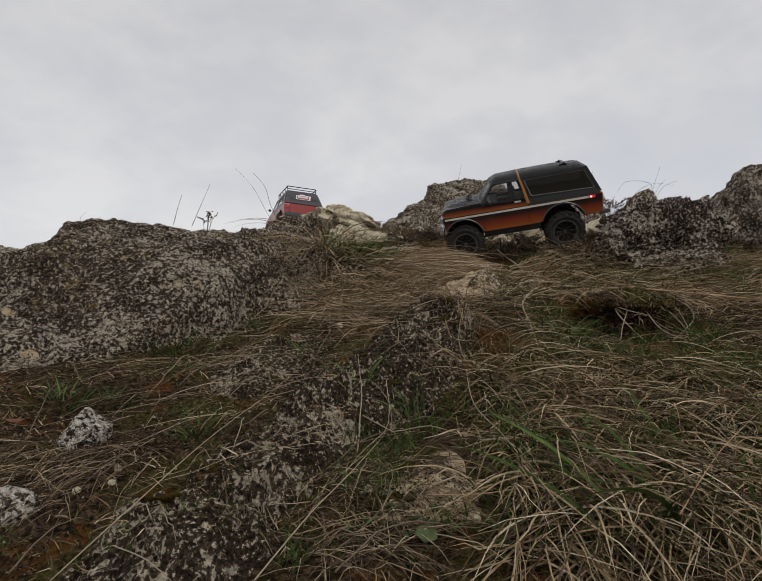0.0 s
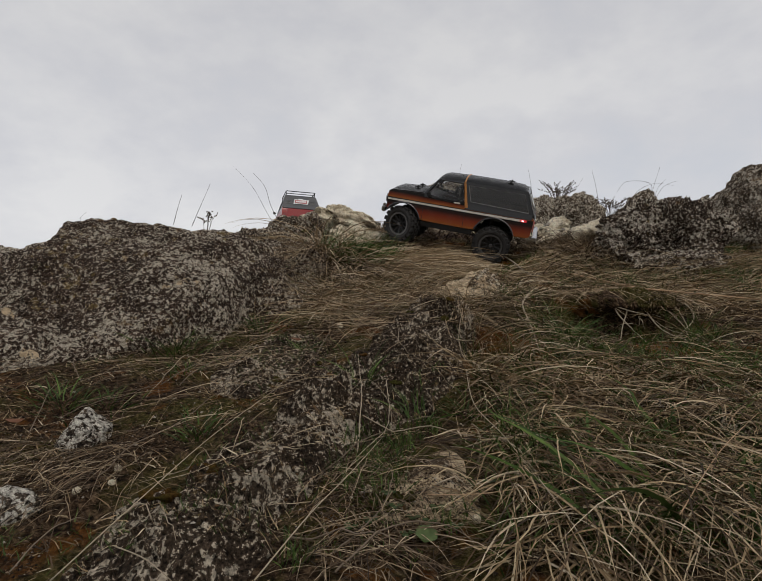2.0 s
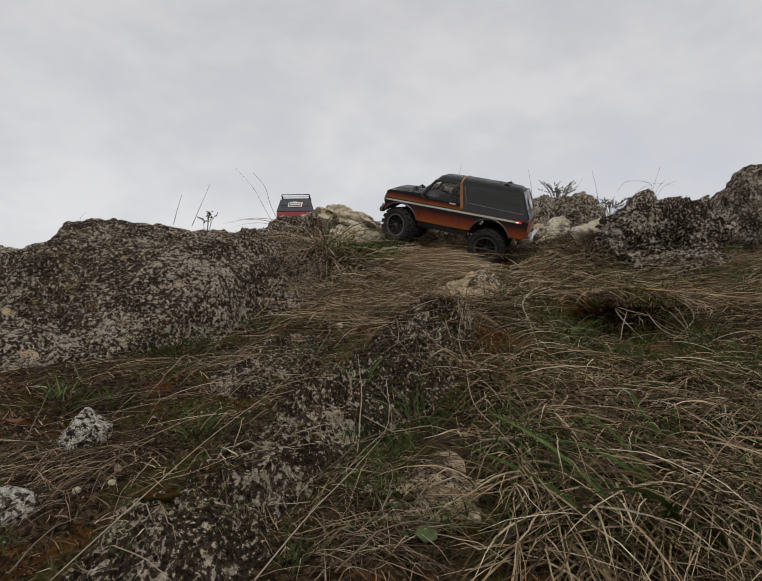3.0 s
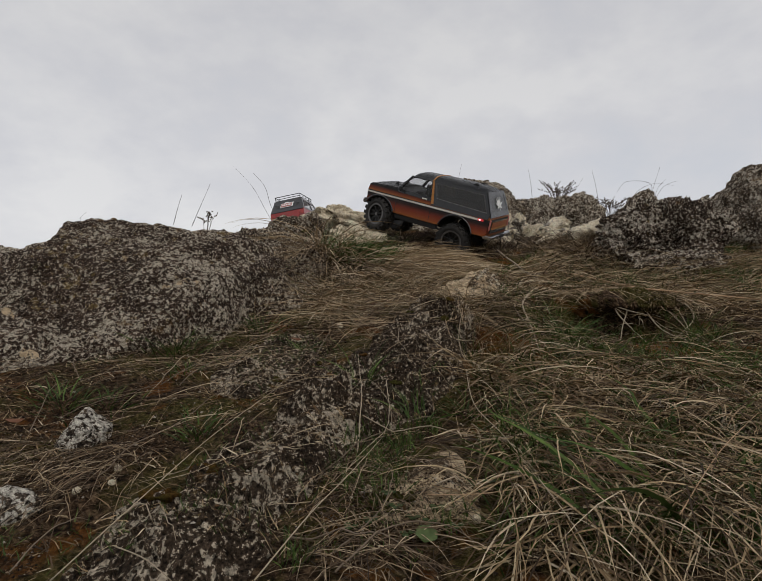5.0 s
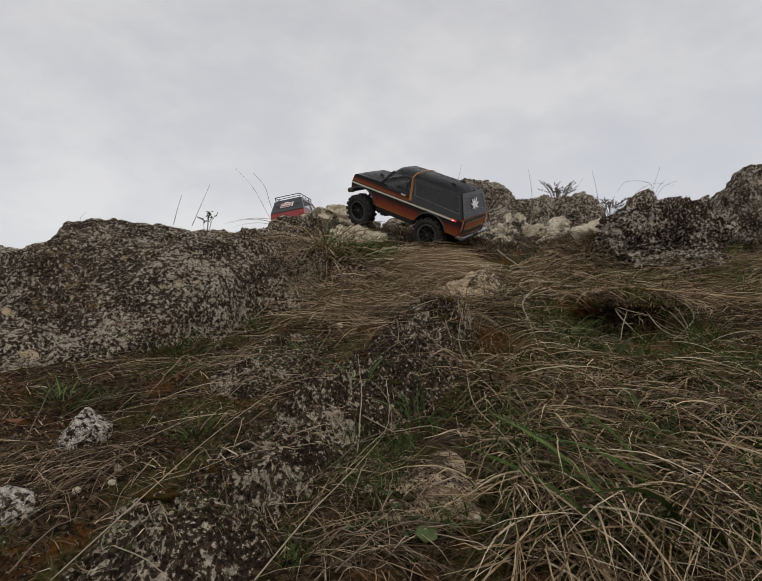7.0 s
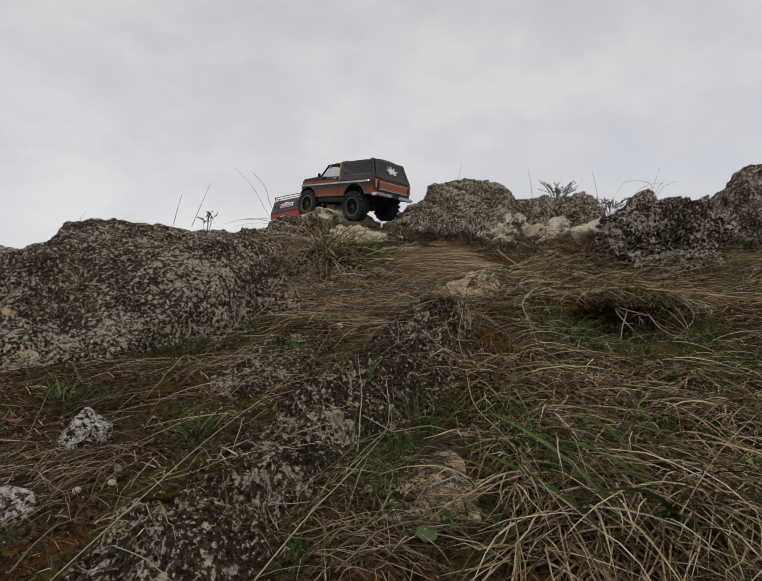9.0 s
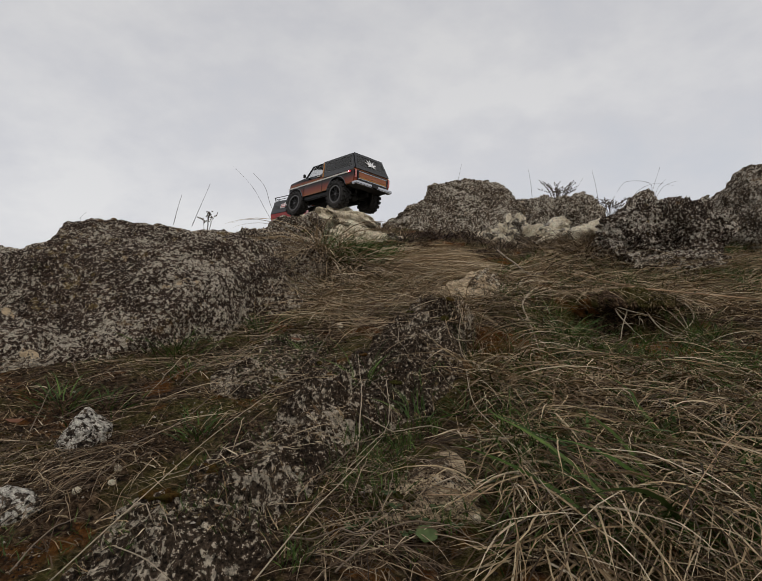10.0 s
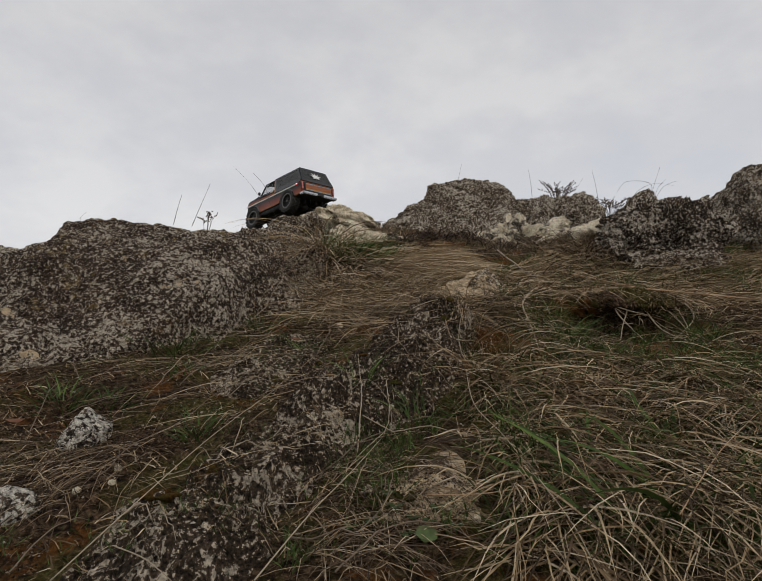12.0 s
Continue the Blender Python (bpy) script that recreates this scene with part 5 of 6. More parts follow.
def tuft(label, x, y, spread_, n, length, width, material, up=(35, 85), bend=-5, seed=0, category="grass tuft", heading=None, scatter=180):
    rs = np.random.RandomState(seed + 500)
    r = np.array([[x, y]]) + rs.normal(0, spread_, (n, 2))
    if heading is None:
        az = np.arctan2(r[:, 1] - y, r[:, 0] - x) + rs.normal(0, 0.5, n)
    else:
        az = np.radians(heading + rs.normal(0, scatter, n))
    ln = rs.uniform(*length, n)
    u0 = rs.uniform(*up, n)
    base = np.array([x, y, float(surface_z(x, y)) - 0.004])
    V, F = ribbon_mesh("x", r, az, ln, rs.uniform(*width, n), u0, u0 * 0.3 + bend, rs.normal(0, 0.22, n), material, seed + 7)
    ob = new("grass_tuft", mesh_from("grass_tuft", V - base, F, material))
    ob.location = base
    return tagged(ob, label, category, "grass tufts")


TUFTS = [(-0.335, 0.888, 0.022, 90, 0.075), (-0.220, 1.013, 0.020, 70, 0.060), (-0.204, 0.617, 0.012, 60, 0.035), (-0.393, 0.677, 0.016, 60, 0.060), (-0.341, 0.687, 0.012, 40, 0.035),
         (-0.279, 0.772, 0.010, 40, 0.030), (0.322, 0.950, 0.018, 80, 0.080), (0.213, 0.734, 0.014, 60, 0.080), (-0.020, 0.677, 0.006, 26, 0.085), (-0.124, 0.849, 0.006, 26, 0.040),
         (0.042, 0.619, 0.010, 40, 0.050), (0.103, 0.663, 0.010, 36, 0.055), (0.714, 1.219, 0.016, 60, 0.060), (0.552, 0.843, 0.020, 70, 0.060), (0.321, 0.676, 0.016, 60, 0.050), (0.334, 0.841, 0.010, 36, 0.050)]
for k, (x, y, sp, n, ln) in enumerate(TUFTS):
    tuft("small tuft of fresh green grass", x, y, sp, n, (ln * 0.4, ln), (0.0009, 0.0020), GREEN, seed=k)
for k, (x, y, ln) in enumerate(zip(*[iter([0.186, 0.409, 0.20, 0.238, 0.425, 0.17, 0.153, 0.438, 0.13, 0.296, 0.553, 0.14, 0.273, 0.412, 0.18, 0.208, 0.516, 0.10, 0.310, 0.491, 0.12])] * 3)):
    tuft("few broad dark green grass blades", x, y, 0.008, 7, (ln * 0.5, ln), (0.0025, 0.0045), GREEN, (40, 75), -15, 60 + k, heading=120 if k % 2 else 60, scatter=50)
# the large tussock below the slab
TX, TY = -0.130, 1.549
tuft("large tussock with long green blades", TX + 0.05, TY + 0.03, 0.042, 900, (0.06, 0.14), (0.0014, 0.0030), GREEN, (30, 85), 15, 80, heading=20, scatter=70)
tuft("drooping dry blades of the large tussock", TX, TY, 0.040, 260, (0.14, 0.34), (0.0014, 0.0030), BLEACHED, (10, 60), -40, 81, heading=255, scatter=55)
tuft("grey dead blades hanging from the tussock", TX + 0.03, TY - 0.05, 0.05, 420, (0.12, 0.30), (0.0012, 0.0024), DEAD, (0, 40), -40, 82, heading=285, scatter=45)
tuft("pale dry blades swept along the wheel track", TX + 0.10, TY + 0.02, 0.05, 420, (0.14, 0.36), (0.0014, 0.0030), BLEACHED, (0, 30), -22, 83, heading=342, scatter=16)
for k, (x, y, n, ln, hd) in enumerate(((0.142, 0.931, 80, 0.26, 282), (0.196, 0.861, 90, 0.30, 288), (0.149, 0.742, 80, 0.30, 296), (0.228, 0.741, 70, 0.26, 290), (0.121, 0.631, 60, 0.24, 300),
                                    (0.460, 1.130, 60, 0.16, 280), (0.566, 1.100, 60, 0.16, 270), (0.702, 1.099, 60, 0.22, 255), (0.457, 0.808, 50, 0.20, 285), (0.427, 0.637, 60, 0.22, 262))):
    tuft("bleached dead grass hanging down the slope", x, y, 0.020, n, (ln * 0.2, ln * 0.7), (0.0008, 0.0018), BLEACHED, (5, 60), -30, 830 + k, heading=math.degrees(math.atan2(-y, -x)) + hd - 270, scatter=30)


for k, (x, y) in enumerate(((0.41, 1.15), (0.47, 1.15), (0.53, 1.14), (0.60, 1.12))):
    tuft("pale straw hanging over the lip of the hollow", x, y, 0.020, 60, (0.05, 0.14), (0.0010, 0.0022), BLEACHED, (10, 50), -45, 860 + k, heading=258, scatter=32)


def stem(label, pts, radius, material, lift=0.012, category="stalk", name="straw", along=True):
    """One long stem through a few places, arching a little over the ground."""
    q = [Vector((x, y, float(surface_z(x, y)) + 0.004)) if len(p) == 2 else Vector(p) for p in pts for x, y in (p[:2],)]
    fine = []
    m = len(q)
    for i in range(m - 1):
        p0, p1, p2, p3 = q[max(i - 1, 0)], q[i], q[i + 1], q[min(i + 2, m - 1)]
        for k in range(6):
            u = k / 6
            c = 0.5 * ((2 * p1) + (p2 - p0) * u + (2 * p0 - 5 * p1 + 4 * p2 - p3) * u * u + (3 * p1 - p0 - 3 * p2 + p3) * u ** 3)
            fine.append(c)
    fine.append(q[-1])
    n = len(fine)
    if along:
        for i, c in enumerate(fine):
            c.z = max(c.z, float(surface_z(c.x, c.y)) + 0.003 + lift * math.sin(math.pi * i / (n - 1)))
    base = fine[0].copy()
    bm = rod([c - base for c in fine], [radius * (1 - 0.65 * i / (n - 1)) for i in range(n)], 6)
    me = bpy.data.meshes.new(name)
    bm.to_mesh(me)
    bm.free()
    me.materials.append(material)
    me.polygons.foreach_set("use_smooth", [True] * len(me.polygons))
    ob = new(name, me)
    ob.location = base
    return tagged(ob, label, category, "long dry stalks")


PALE = plain("bleached_stem", (0.36, 0.29, 0.20), 0.7)
TANNED = plain("split_tan_stalk", (0.42, 0.27, 0.15), 0.7)
BROWN = plain("brown_stem", (0.17, 0.125, 0.085), 0.75)
for line, r, mt in (
        
        ([(-0.023, 0.533), (-0.022, 0.622), (-0.038, 0.796)], 0.0011, PALE), ([(-0.208, 0.428), (-0.174, 0.409), (-0.138, 0.372)], 0.0011, PALE), ([(-0.268, 0.728), (-0.208, 0.887), (-0.123, 0.96)], 0.0010, BROWN), ([(-0.295, 0.732), (-0.235, 0.791), (-0.167, 0.966)], 0.0009, BROWN),
        ([(-0.258, 0.501), (-0.242, 0.564), (-0.201, 0.68), (-0.159, 0.796)], 0.0010, BROWN), ([(-0.26, 1.027), (-0.191, 1.163), (-0.11, 1.305)], 0.0012, PALE), ([(-0.031, 0.374), (-0.008, 0.394), (0.028, 0.418), (0.071, 0.413)], 0.0013, BROWN),
        ([(0.15, 0.955), (0.12, 0.84), (0.145, 0.722), (0.188, 0.671), (0.216, 0.588)], 0.0016, PALE), ([(0.043, 0.462), (0.089, 0.466), (0.142, 0.478), (0.215, 0.492)], 0.0013, PALE), ([(0.104, 0.629), (0.133, 0.493), (0.138, 0.451)], 0.0014, PALE),
        ([(0.15, 0.779), (0.181, 0.645), (0.203, 0.516), (0.211, 0.439)], 0.0014, PALE), ([(0.25, 0.446), (0.349, 0.567), (0.435, 0.657)], 0.0012, PALE), ([(0.262, 1.062), (0.249, 0.913), (0.221, 0.785)], 0.0014, BROWN),
        ([(-0.068, 0.419), (-0.008, 0.4), (0.04, 0.388)], 0.0012, BROWN), ([(-0.058, 0.49), (0.019, 0.583), (0.098, 0.626)], 0.0010, BROWN), ([(-0.39, 0.608), (-0.411, 0.677), (-0.421, 0.735)], 0.0010, BROWN), ([(-0.263, 0.392), (-0.251, 0.43), (-0.241, 0.454)], 0.0010, BROWN),
        ([(-0.033, 0.395), (0.006, 0.446), (0.003, 0.487), (-0.039, 0.519)], 0.0009, BROWN), ([(-0.002, 0.687), (0.008, 0.583), (-0.036, 0.492)], 0.0009, PALE), ([(0.471, 1.33), (0.502, 1.111), (0.545, 0.994), (0.506, 0.795)], 0.0012, PALE),
        ([(-0.231, 1.157), (-0.119, 1.281), (0.006, 1.085), (0.072, 1.066)], 0.0010, BROWN), ([(-0.053, 0.936), (-0.023, 1.062), (0.044, 1.069), (0.107, 1.038)], 0.0009, BROWN), ([(-0.097, 0.811), (-0.084, 1.12), (-0.107, 1.278)], 0.0009, BROWN)):
    stem("long dry grass stem lying on the slope", line, r * 0.7, mt)
for q, r, mt in (([(-0.222, 0.371, 0.118), (-0.178, 0.405, 0.160), (-0.154, 0.505, 0.185), (-0.126, 0.655, 0.205)], 0.0010, PALE), ([(-0.080, 0.350, 0.129), (-0.051, 0.402, 0.152), (-0.026, 0.452, 0.165), (0.003, 0.533, 0.178)], 0.0010, PALE),
                 ([(-0.181, 0.376, 0.139), (-0.150, 0.345, 0.146), (-0.133, 0.333, 0.143), (-0.124, 0.332, 0.136)], 0.0009, PALE), ([(0.037, 0.440, 0.152), (0.079, 0.414, 0.162), (0.142, 0.440, 0.163)], 0.0009, TANNED),
                 ([(0.114, 0.731, 0.220), (0.101, 0.596, 0.198), (0.110, 0.485, 0.187), (0.127, 0.443, 0.162)], 0.0010, PALE), ([(0.124, 0.432, 0.167), (0.134, 0.384, 0.150), (0.139, 0.354, 0.131)], 0.0010, PALE),
                 ([(0.206, 0.380, 0.159), (0.272, 0.441, 0.186), (0.374, 0.543, 0.198)], 0.0008, TANNED), ([(-0.038, 0.600, 0.205), (-0.015, 0.590, 0.225), (0.008, 0.560, 0.205), (0.010, 0.530, 0.180)], 0.0006, PALE)):
    stem("long pale straw arching over the ground", q, r * 0.62, mt, 0.0)
rs_stem = random.Random(77)
for zone, n, r0, r1 in ((BANK, 16, 0.0010, 0.0020), (RIGHT, 16, 0.0008, 0.0016), (LEFT, 12, 0.0007, 0.0013)):
    for x, y in inside(zone, n, int(r0 * 1e5)):
        a, q = rs_stem.uniform(0, math.tau), [(float(x), float(y))]
        for _ in range(3):
            a += rs_stem.uniform(-0.7, 0.7)
            d = rs_stem.uniform(0.03, 0.07)
            q.append((q[-1][0] + d * math.cos(a), q[-1][1] + d * math.sin(a)))
        stem("crooked dry stalk lying among grass", q, rs_stem.uniform(r0, r1) * 0.7, rs_stem.choice((PALE, BROWN, PALE)), 0.014)
for label, q, r, mt in (("crooked pale twig lying on the bank", [(0.421, 1.964, 0.515), (0.423, 1.81, 0.470), (0.411, 1.68, 0.446), (0.385, 1.41, 0.391), (0.416, 1.368, 0.377), (0.421, 1.208, 0.352)], 0.0030, PALE),
                        ("thin pale twig bent down the slope", [(0.302, 1.109, 0.333), (0.277, 1.065, 0.311), (0.269, 1.0, 0.284), (0.26, 0.933, 0.263), (0.24, 0.826, 0.236)], 0.0020, PALE),
                        ("split tan stalk lying across the turf", [(0.48, 1.44, 0.397), (0.523, 1.374, 0.380), (0.542, 1.273, 0.362), (0.527, 1.124, 0.345), (0.603, 1.096, 0.335), (0.766, 1.10, 0.320)], 0.0042, TANNED)):
    stem(label, q, r, mt, 0.0, "branch", "dry_branch")
for q in ([(0.514, 1.138, 0.340), (0.485, 1.07, 0.305), (0.452, 1.02, 0.268), (0.430, 0.98, 0.240)], [(0.531, 1.12, 0.336), (0.520, 1.06, 0.292), (0.522, 1.01, 0.262), (0.540, 0.96, 0.245)],
          [(0.559, 1.106, 0.336), (0.588, 1.052, 0.310), (0.586, 1.02, 0.285), (0.548, 0.985, 0.262), (0.520, 0.97, 0.246)], [(0.500, 1.139, 0.343), (0.513, 1.09, 0.305), (0.540, 1.05, 0.285)],
          [(0.456, 1.13, 0.345), (0.440, 1.07, 0.318), (0.462, 1.03, 0.300), (0.490, 1.0, 0.290)], [(0.540, 1.12, 0.338), (0.556, 1.06, 0.300), (0.560, 1.01, 0.270), (0.552, 0.98, 0.250)],
          [(0.476, 1.12, 0.340), (0.452, 1.05, 0.300), (0.455, 1.0, 0.270), (0.470, 0.96, 0.240)], [(0.570, 1.11, 0.334), (0.573, 1.05, 0.298), (0.566, 1.0, 0.262)]):
    stem("pale root hanging over the hollow", q, 0.0017, PALE, 0.0, "root", "bare_root", False)
# upright dead stems along the skyline
for q, r in (([(-0.498, 1.3, 0.504), (-0.489, 1.3, 0.542), (-0.479, 1.3, 0.575)], 0.0011), ([(-0.461, 1.32, 0.503), (-0.441, 1.32, 0.551), (-0.417, 1.32, 0.608)], 0.0011),
             ([(-0.289, 1.75, 0.507), (-0.352, 1.75, 0.625), (-0.376, 1.75, 0.697), (-0.416, 1.75, 0.744)], 0.0013), ([(-0.309, 1.78, 0.503), (-0.382, 1.78, 0.631), (-0.423, 1.78, 0.703), (-0.487, 1.78, 0.773)], 0.0009),
             ([(0.4, 2.85, 0.946), (0.413, 2.85, 1.011), (0.426, 2.85, 1.068)], 0.0010), ([(0.755, 2.7, 0.863), (0.748, 2.7, 0.936), (0.737, 2.7, 1.003)], 0.0012),
             ([(0.926, 2.3, 0.748), (0.915, 2.3, 0.821), (0.899, 2.3, 0.894)], 0.0013), ([(0.932, 1.9, 0.653), (0.951, 1.9, 0.739), (0.865, 1.9, 0.75), (0.83, 1.9, 0.713)], 0.0010), ([(0.958, 1.9, 0.653), (0.971, 1.9, 0.722), (1.006, 1.9, 0.76)], 0.0009),
             ([(0.941, 1.9, 0.662), (0.959, 1.9, 0.731), (0.982, 1.9, 0.8)], 0.0008), ([(0.949, 1.9, 0.662), (0.993, 1.9, 0.731), (1.045, 1.9, 0.753)], 0.0008), ([(-0.677, 1.25, 0.487), (-0.695, 1.25, 0.508), (-0.68, 1.25, 0.525)], 0.0006),
             ([(0.881, 1.9, 0.67), (0.899, 1.9, 0.713), (0.959, 1.9, 0.743), (1.027, 1.9, 0.736)], 0.0009), ([(0.937, 2.7, 0.875), (0.981, 2.7, 0.912), (1.011, 2.7, 0.959)], 0.0012)):
    stem("thin upright dead stem on the crest", q, r * 0.75, TWIG, 0.0, "dead weed", "dead_weed", False)


def twig_bush(label, base, width, height, n, seed, leaf=0.006, material=None):
    """A scraggy little bush: forked stems with small dry leaves along them."""
    rs = random.Random(seed)
    b = Vector(base)
    bush = tagged(new("scrub_bush", None), label, "bush", "scrub on the crest")
    bush.location = b
    for i in range(n):
        tip = Vector((rs.uniform(-width, width), rs.uniform(-0.03, 0.03), height * rs.uniform(0.55, 1.0)))
        midp = tip * 0.5 + Vector((rs.uniform(-0.012, 0.012), 0, 0.008))
        st = part("twig", rod([(tip.x * 0.15, 0, -0.03), midp, tip], [0.013 * height, 0.010 * height, 0.006 * height], 5), TWIG, bush)
        bm = bmesh.new()
        for k in range(9):
            u = 0.35 + 0.65 * k / 8
            c = midp.lerp(tip, (u - 0.5) * 2) if u > 0.5 else midp * (u * 2)
            a = rs.uniform(0, math.tau)
            d = Vector((math.cos(a), rs.uniform(-0.5, 0.5), 0.5 + 0.5 * math.sin(a))).normalized() * leaf * rs.uniform(0.7, 1.5)
            w = d.cross(Vector((0, 1, 0))).normalized() * leaf * 0.28
            slab([c, c + d * 0.5 + w, c + d, c + d * 0.5 - w], 0.0005, 0.0, bm)
        part("leaves", bm, material or DRIED, st, "small dark dry leaves")
    return bush


twig_bush("scraggy dark twigs with small leaves on the crest", (0.888, 2.7, 0.846), 0.10, 0.095, 26, 3, 0.0085)
twig_bush("scraggy dark twigs with small leaves on the crest", (0.979, 2.3, 0.707), 0.07, 0.070, 22, 4, 0.007)
twig_bush("dried brown flower head on the boulder's edge", (-0.433, 1.34, 0.498), 0.022, 0.042, 7, 5, 0.0045)
twig_bush("dark scrub growing out of the rock", (0.553, 2.05, 0.537), 0.05, 0.05, 9, 6, 0.010)


def crumbs(poly, n, seed, size):
    """Loose grains: small uneven eight-sided lumps half sunk in the soil."""
    rs = np.random.RandomState(seed)
    r = clumped(inside(poly, int(n / 0.7), seed), 11.0, 0.7, seed)
    m = len(r)
    oct_v = np.array([(1, 0, 0), (-1, 0, 0), (0, 1, 0), (0, -1, 0), (0, 0, 1), (0, 0, -1)], float)
    oct_f = np.array([(0, 2, 4), (2, 1, 4), (1, 3, 4), (3, 0, 4), (2, 0, 5), (1, 2, 5), (3, 1, 5), (0, 3, 5)])
    sz = size[0] + (size[1] - size[0]) * rs.beta(1.2, 4, m)
    a = rs.uniform(0, math.tau, m)
    v = oct_v[None] * (sz[:, None, None] * rs.uniform(0.45, 1.2, (m, 6, 1))) + rs.normal(0, 0.15, (m, 6, 3)) * sz[:, None, None]
    x, y = v[..., 0] * np.cos(a)[:, None] - v[..., 1] * np.sin(a)[:, None], v[..., 0] * np.sin(a)[:, None] + v[..., 1] * np.cos(a)[:, None]
    z = surface_z(r[:, 0], r[:, 1]) + sz * 0.25
    V = np.stack([x + r[:, :1], y + r[:, 1:], v[..., 2] * 0.7 + z[:, None]], -1).reshape(-1, 3)
    F = (oct_f[None] + (np.arange(m) * 6)[:, None, None]).reshape(-1, 3).tolist()
    return V, F


stuff("soil_crumbs", "loose crumbs of brown earth and fine gravel", "soil", GRAINS,
      crumbs(LITTER, 9000, 91, (0.0010, 0.0042)), crumbs(LOW_LEFT, 3000, 92, (0.0008, 0.0028)), crumbs(MIDDLE, 2500, 93, (0.0008, 0.0028)))


def clover(x, y, r, seed):
    rs = random.Random(seed)
    z = float(surface_z(x, y)) + 0.006
    thing = tagged(new("clover", None), "small three-leaved clover plant on damp soil", "plant", "clover plants")
    thing.location = (x, y, z)
    part("stalk", rod([(0, 0, -0.008), (0, 0, 0)], 0.0006, 5), GREEN, thing)
    for k in range(3):
        a = rs.uniform(0, 0.6) + k * math.tau / 3
        c = Vector((math.cos(a), math.sin(a), 0)) * r
        pts = [c * 0.1] + [c + Vector((math.cos(a + t), math.sin(a + t), 0.15)) * r * 0.75 for t in (-1.7, -0.9, -0.25, 0.25, 0.9, 1.7)]
        part("leaf", slab(pts, 0.0006), LEAF, thing)
    return thing


for k, (x, y) in enumerate([(0.012, 0.442), (0.025, 0.435), (0.02, 0.415), (0.038, 0.43), (-0.024, 0.425), (0.058, 0.424), (0.006, 0.457), (-0.009, 0.43), (0.045, 0.444), (0.093, 0.475)]):
    clover(x, y, 0.0038, k)
tagged(part("leaf", slab([(0.0085 * math.cos(a * math.tau / 14), 0.0085 * math.sin(a * math.tau / 14), 0.001 * math.cos(a * 2.2)) for a in range(14)], 0.0006), LEAF, tagged(new("round_leaf_plant", None), "single round green leaf lying on soil", "plant")))
rl = bpy.data.objects["round_leaf_plant"]
rl.location = (0.034, 0.410, float(surface_z(0.034, 0.410)) + 0.010)
rl.rotation_euler = (0.35, 0.1, 0)


def dead_leaf(x, y, size, turn, material):
    z = float(surface_z(x, y)) + 0.008
    pts = [(size * u, size * v, size * 0.25 * u * u) for u, v in ((-1, 0), (-0.5, 0.32), (0.2, 0.36), (1, 0.05), (0.3, -0.30), (-0.5, -0.28))]
    bm = slab(pts, 0.0007)
    me = bpy.data.meshes.new("dead_leaf")
    bmesh.ops.recalc_face_normals(bm, faces=bm.faces)
    bm.to_mesh(me)
    bm.free()
    me.materials.append(material)
    ob = new("dead_leaf", me)
    ob.matrix_basis = pose(x, y, z, 25, 10, turn)
    return tagged(ob, "curled tan dead leaf lying on the slope", "leaf", "dead leaves")


TAN = plain("tan_leaf", (0.34, 0.21, 0.11), 0.8)
ORANGE = plain("rusty_leaf", (0.16, 0.065, 0.03), 0.8)
dead_leaf(0.230, 0.668, 0.012, 30, TAN)
dead_leaf(-0.417, 0.623, 0.011, 60, ORANGE)
dead_leaf(0.371, 0.601, 0.010, -40, TAN)
dead_leaf(-0.140, 0.903, 0.009, 10, ORANGE)


# ---- what moves ----
# seconds, place in metres, roll, pitch and heading in degrees
TRUCK_ROWS = [
    (0.00, 0.458, 1.861, 0.511, -21, 7.6, 168.1),
    (0.20, 0.395, 1.860, 0.485, -20.5, 4.7, 168.7),
    (0.30, 0.361, 1.846, 0.486, -21, 1.3, 169.4),
    (0.50, 0.341, 1.869, 0.498, -22.5, -1.1, 169.1),
    (1.00, 0.338, 1.869, 0.498, -23, -2.2, 169.5),
    (1.50, 0.268, 1.915, 0.521, -18.3, -8.3, 170.5),
    (2.50, 0.232, 1.947, 0.526, -18.8, -13.8, 162.3),
    (3.20, 0.230, 1.947, 0.521, -16.8, -13.7, 162.3),
    (5.00, 0.158, 2.077, 0.562, -13.6, -18.7, 153.3),
    (5.50, 0.119, 2.133, 0.576, -17.1, -18.5, 149.4),
    (6.00, 0.097, 2.132, 0.577, -20.5, -18.8, 150.5),
    (6.50, 0.098, 2.160, 0.589, -21.5, -19.3, 150.8),
    (7.20, 0.076, 2.148, 0.617, -16.3, -24.9, 151.7),
    (8.00, -0.030, 2.260, 0.668, -9.0, -17.0, 143.0),
    (8.80, -0.144, 2.387, 0.678, -1.0, -8.5, 134.4),
    (9.50, -0.182, 2.487, 0.723, 4.7, -2.5, 137.3),
    (10.00, -0.236, 2.555, 0.727, 5.0, 0.9, 134.0),
    (10.50, -0.277, 2.591, 0.729, 2.4, 1.1, 131.5),
    (11.00, -0.371, 2.710, 0.722, 1.1, 3.8, 134.8),
    (11.50, -0.476, 2.892, 0.735, 1.9, 7.3, 138.9),
    (12.00, -0.500, 2.880, 0.729, 1.9, 7.4, 135.6),
]

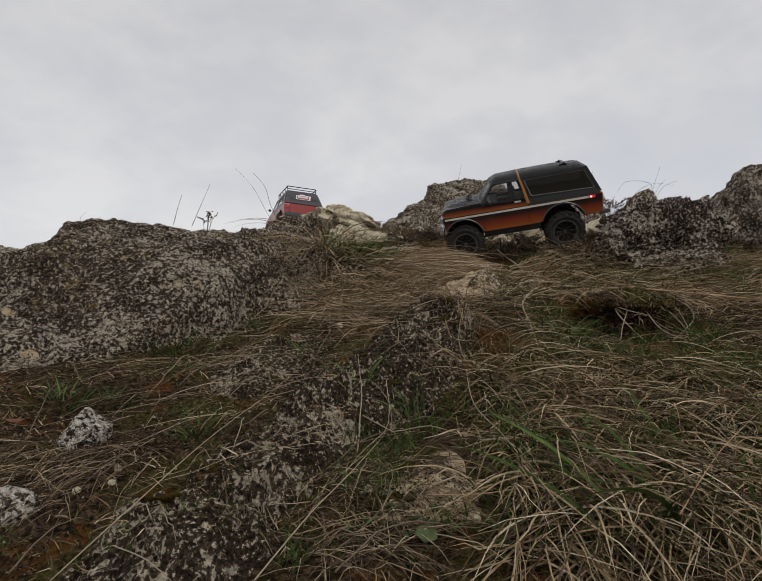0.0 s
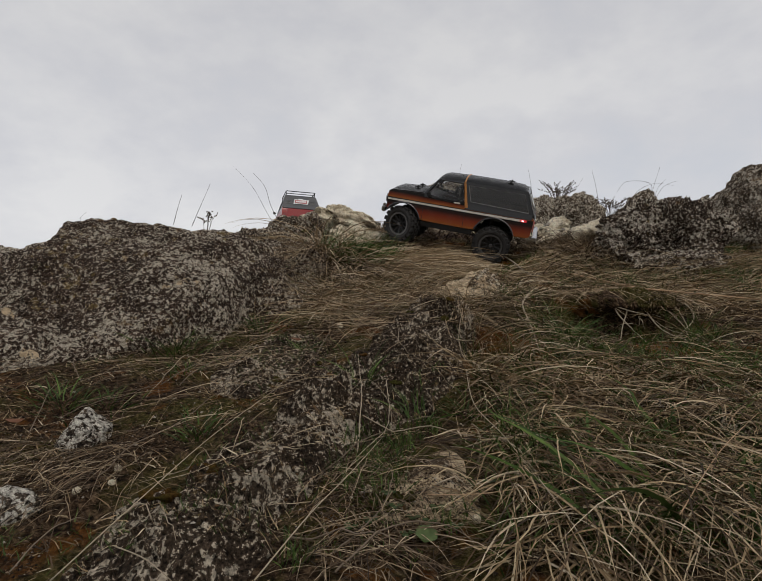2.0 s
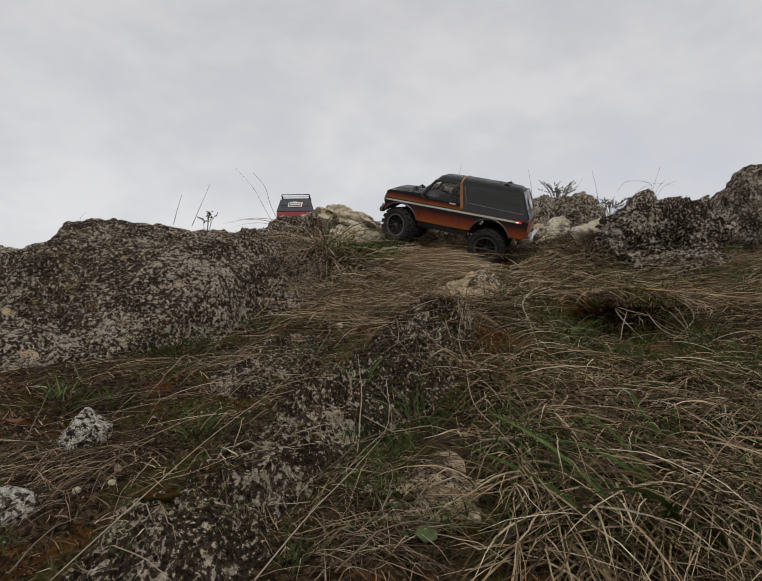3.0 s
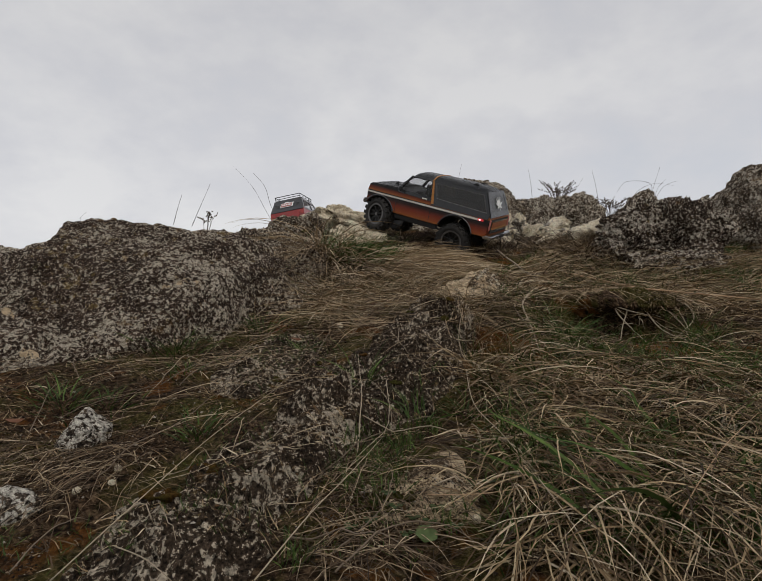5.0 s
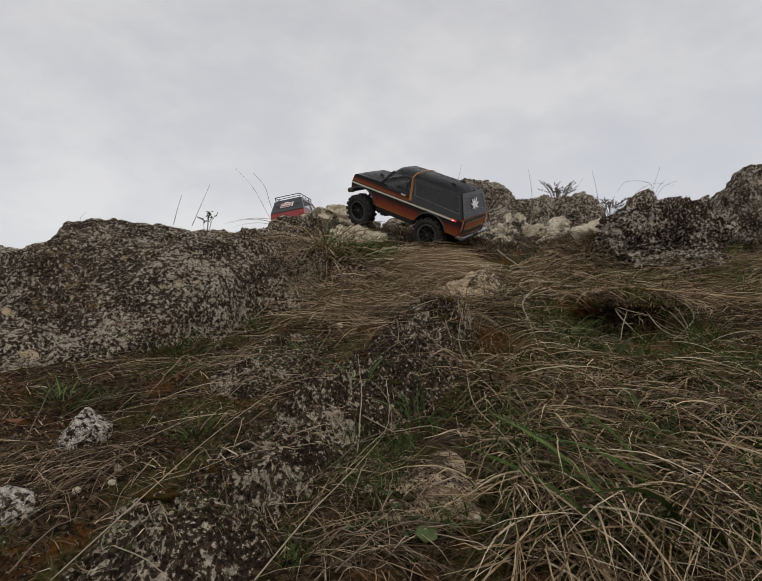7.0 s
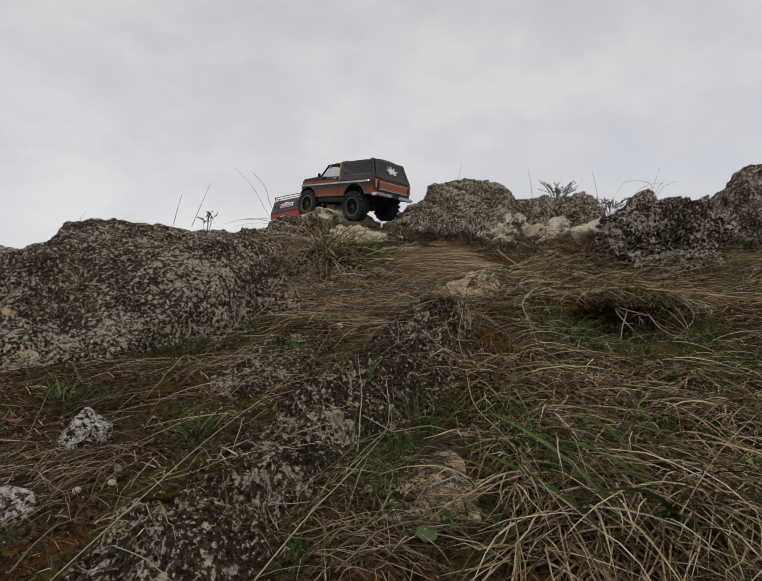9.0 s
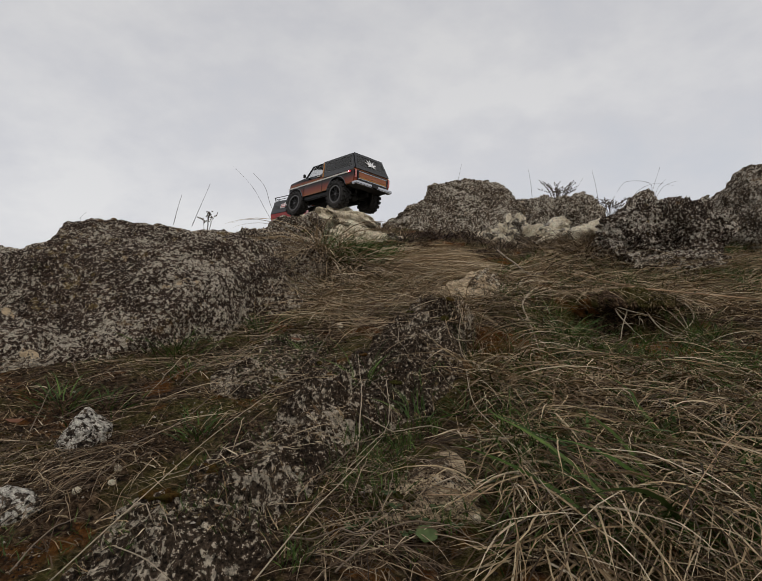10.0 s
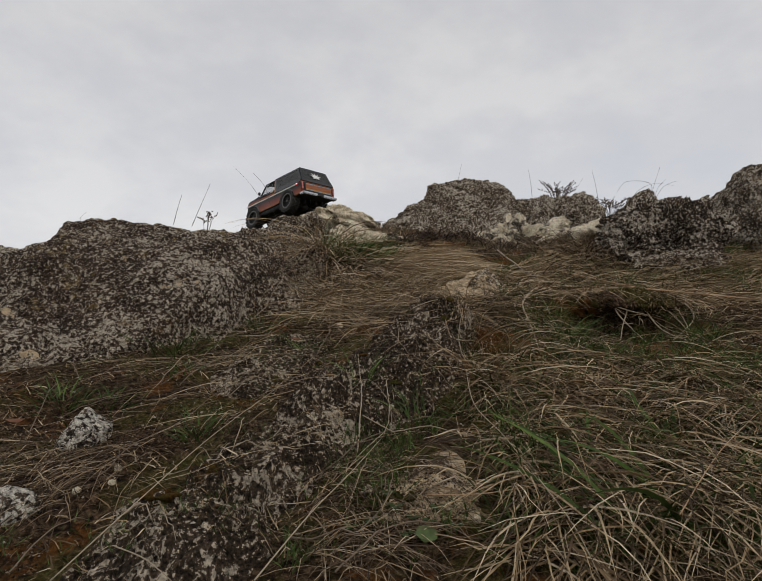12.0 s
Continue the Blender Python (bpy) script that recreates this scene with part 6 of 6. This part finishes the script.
# height of each wheel's hub in the truck's own space: seconds, front left, front right, rear left, rear right
HUBS = [(0.0, 0.064, 0.062, 0.058, 0.066), (0.5, 0.070, 0.056, 0.056, 0.068), (1.0, 0.066, 0.058, 0.056, 0.068), (1.5, 0.072, 0.054, 0.058, 0.066), (3.2, 0.068, 0.056, 0.052, 0.070),
        (5.0, 0.074, 0.052, 0.056, 0.068), (5.5, 0.066, 0.058, 0.060, 0.064), (6.0, 0.066, 0.060, 0.068, 0.058), (6.5, 0.058, 0.066, 0.070, 0.056), (7.2, 0.052, 0.068, 0.066, 0.060),
        (8.8, 0.070, 0.056, 0.046, 0.076), (9.5, 0.064, 0.060, 0.070, 0.084), (10.0, 0.076, 0.056, 0.070, 0.086), (10.5, 0.082, 0.056, 0.084, 0.088), (11.0, 0.086, 0.056, 0.086, 0.070), (11.5, 0.082, 0.058, 0.082, 0.064), (12.0, 0.080, 0.058, 0.090, 0.064)]
STEER = [(0.0, -4), (0.6, -18), (1.2, -24), (3.0, -20), (6.0, -14), (7.2, -6), (9.5, 4), (12.0, 2)]
WAGON_ROWS = [(0.0, -0.494, 3.00, 0.670, 3, 4, 114), (1.5, -0.492, 3.03, 0.668, 3, 2, 112), (2.5, -0.493, 3.20, 0.684, 0, 0, 99), (3.6, -0.488, 3.27, 0.697, -4, 0, 90),
              (5.0, -0.476, 3.35, 0.712, -9, 0, 78), (12.0, -0.476, 3.35, 0.712, -9, 0, 78)]


def motions():
    rows = [(r[0], pose(*r[1:])) for r in TRUCK_ROWS]
    walk(truck, rows)
    ts = np.array([r[0] for r in TRUCK_ROWS])
    xyz = np.array([r[1:4] for r in TRUCK_ROWS])
    yaw = np.unwrap(np.radians([r[6] for r in TRUCK_ROWS]))
    # distance rolled along the heading
    roll = [0.0]
    for i in range(1, len(ts)):
        d = xyz[i] - xyz[i - 1]
        a = (yaw[i] + yaw[i - 1]) / 2
        roll.append(roll[-1] + math.copysign(float(np.linalg.norm(d)), d[0] * math.cos(a) + d[1] * math.sin(a)))
    hub = np.array(HUBS)
    steer = np.array(STEER, float)
    steps = np.arange(0, 12.01, 0.25)
    for n, (name, x, s) in enumerate((("front_left", 0.156, 1), ("front_right", 0.156, -1), ("rear_left", -0.156, 1), ("rear_right", -0.156, -1))):
        out = []
        for t in steps:
            spin = math.degrees(np.interp(t, ts, roll) / WHEEL_R)
            turn = float(np.interp(t, steer[:, 0], steer[:, 1])) if x > 0 else 0.0
            z = float(np.interp(t, hub[:, 0], hub[:, n + 1]))
            other = float(np.interp(t, hub[:, 0], hub[:, (n ^ 1) + 1]))
            lean = math.degrees(math.atan2((z - other) * s, 0.2))
            out.append((float(t), pose(x, s * 0.090, z, lean, 0, turn) @ pose(0, 0, 0, 0, spin, 0)))
        walk(truck_wheels[name], out)
    for name, x, a, b in (("front_axle", 0.156, 1, 2), ("rear_axle", -0.156, 3, 4)):
        walk(truck_axles[name], [(r[0], pose(x, 0, (r[a] + r[b]) / 2, math.degrees(math.atan2(r[a] - r[b], 0.2)))) for r in HUBS])
    walk(wagon, [(r[0], pose(*r[1:])) for r in WAGON_ROWS])


motions()
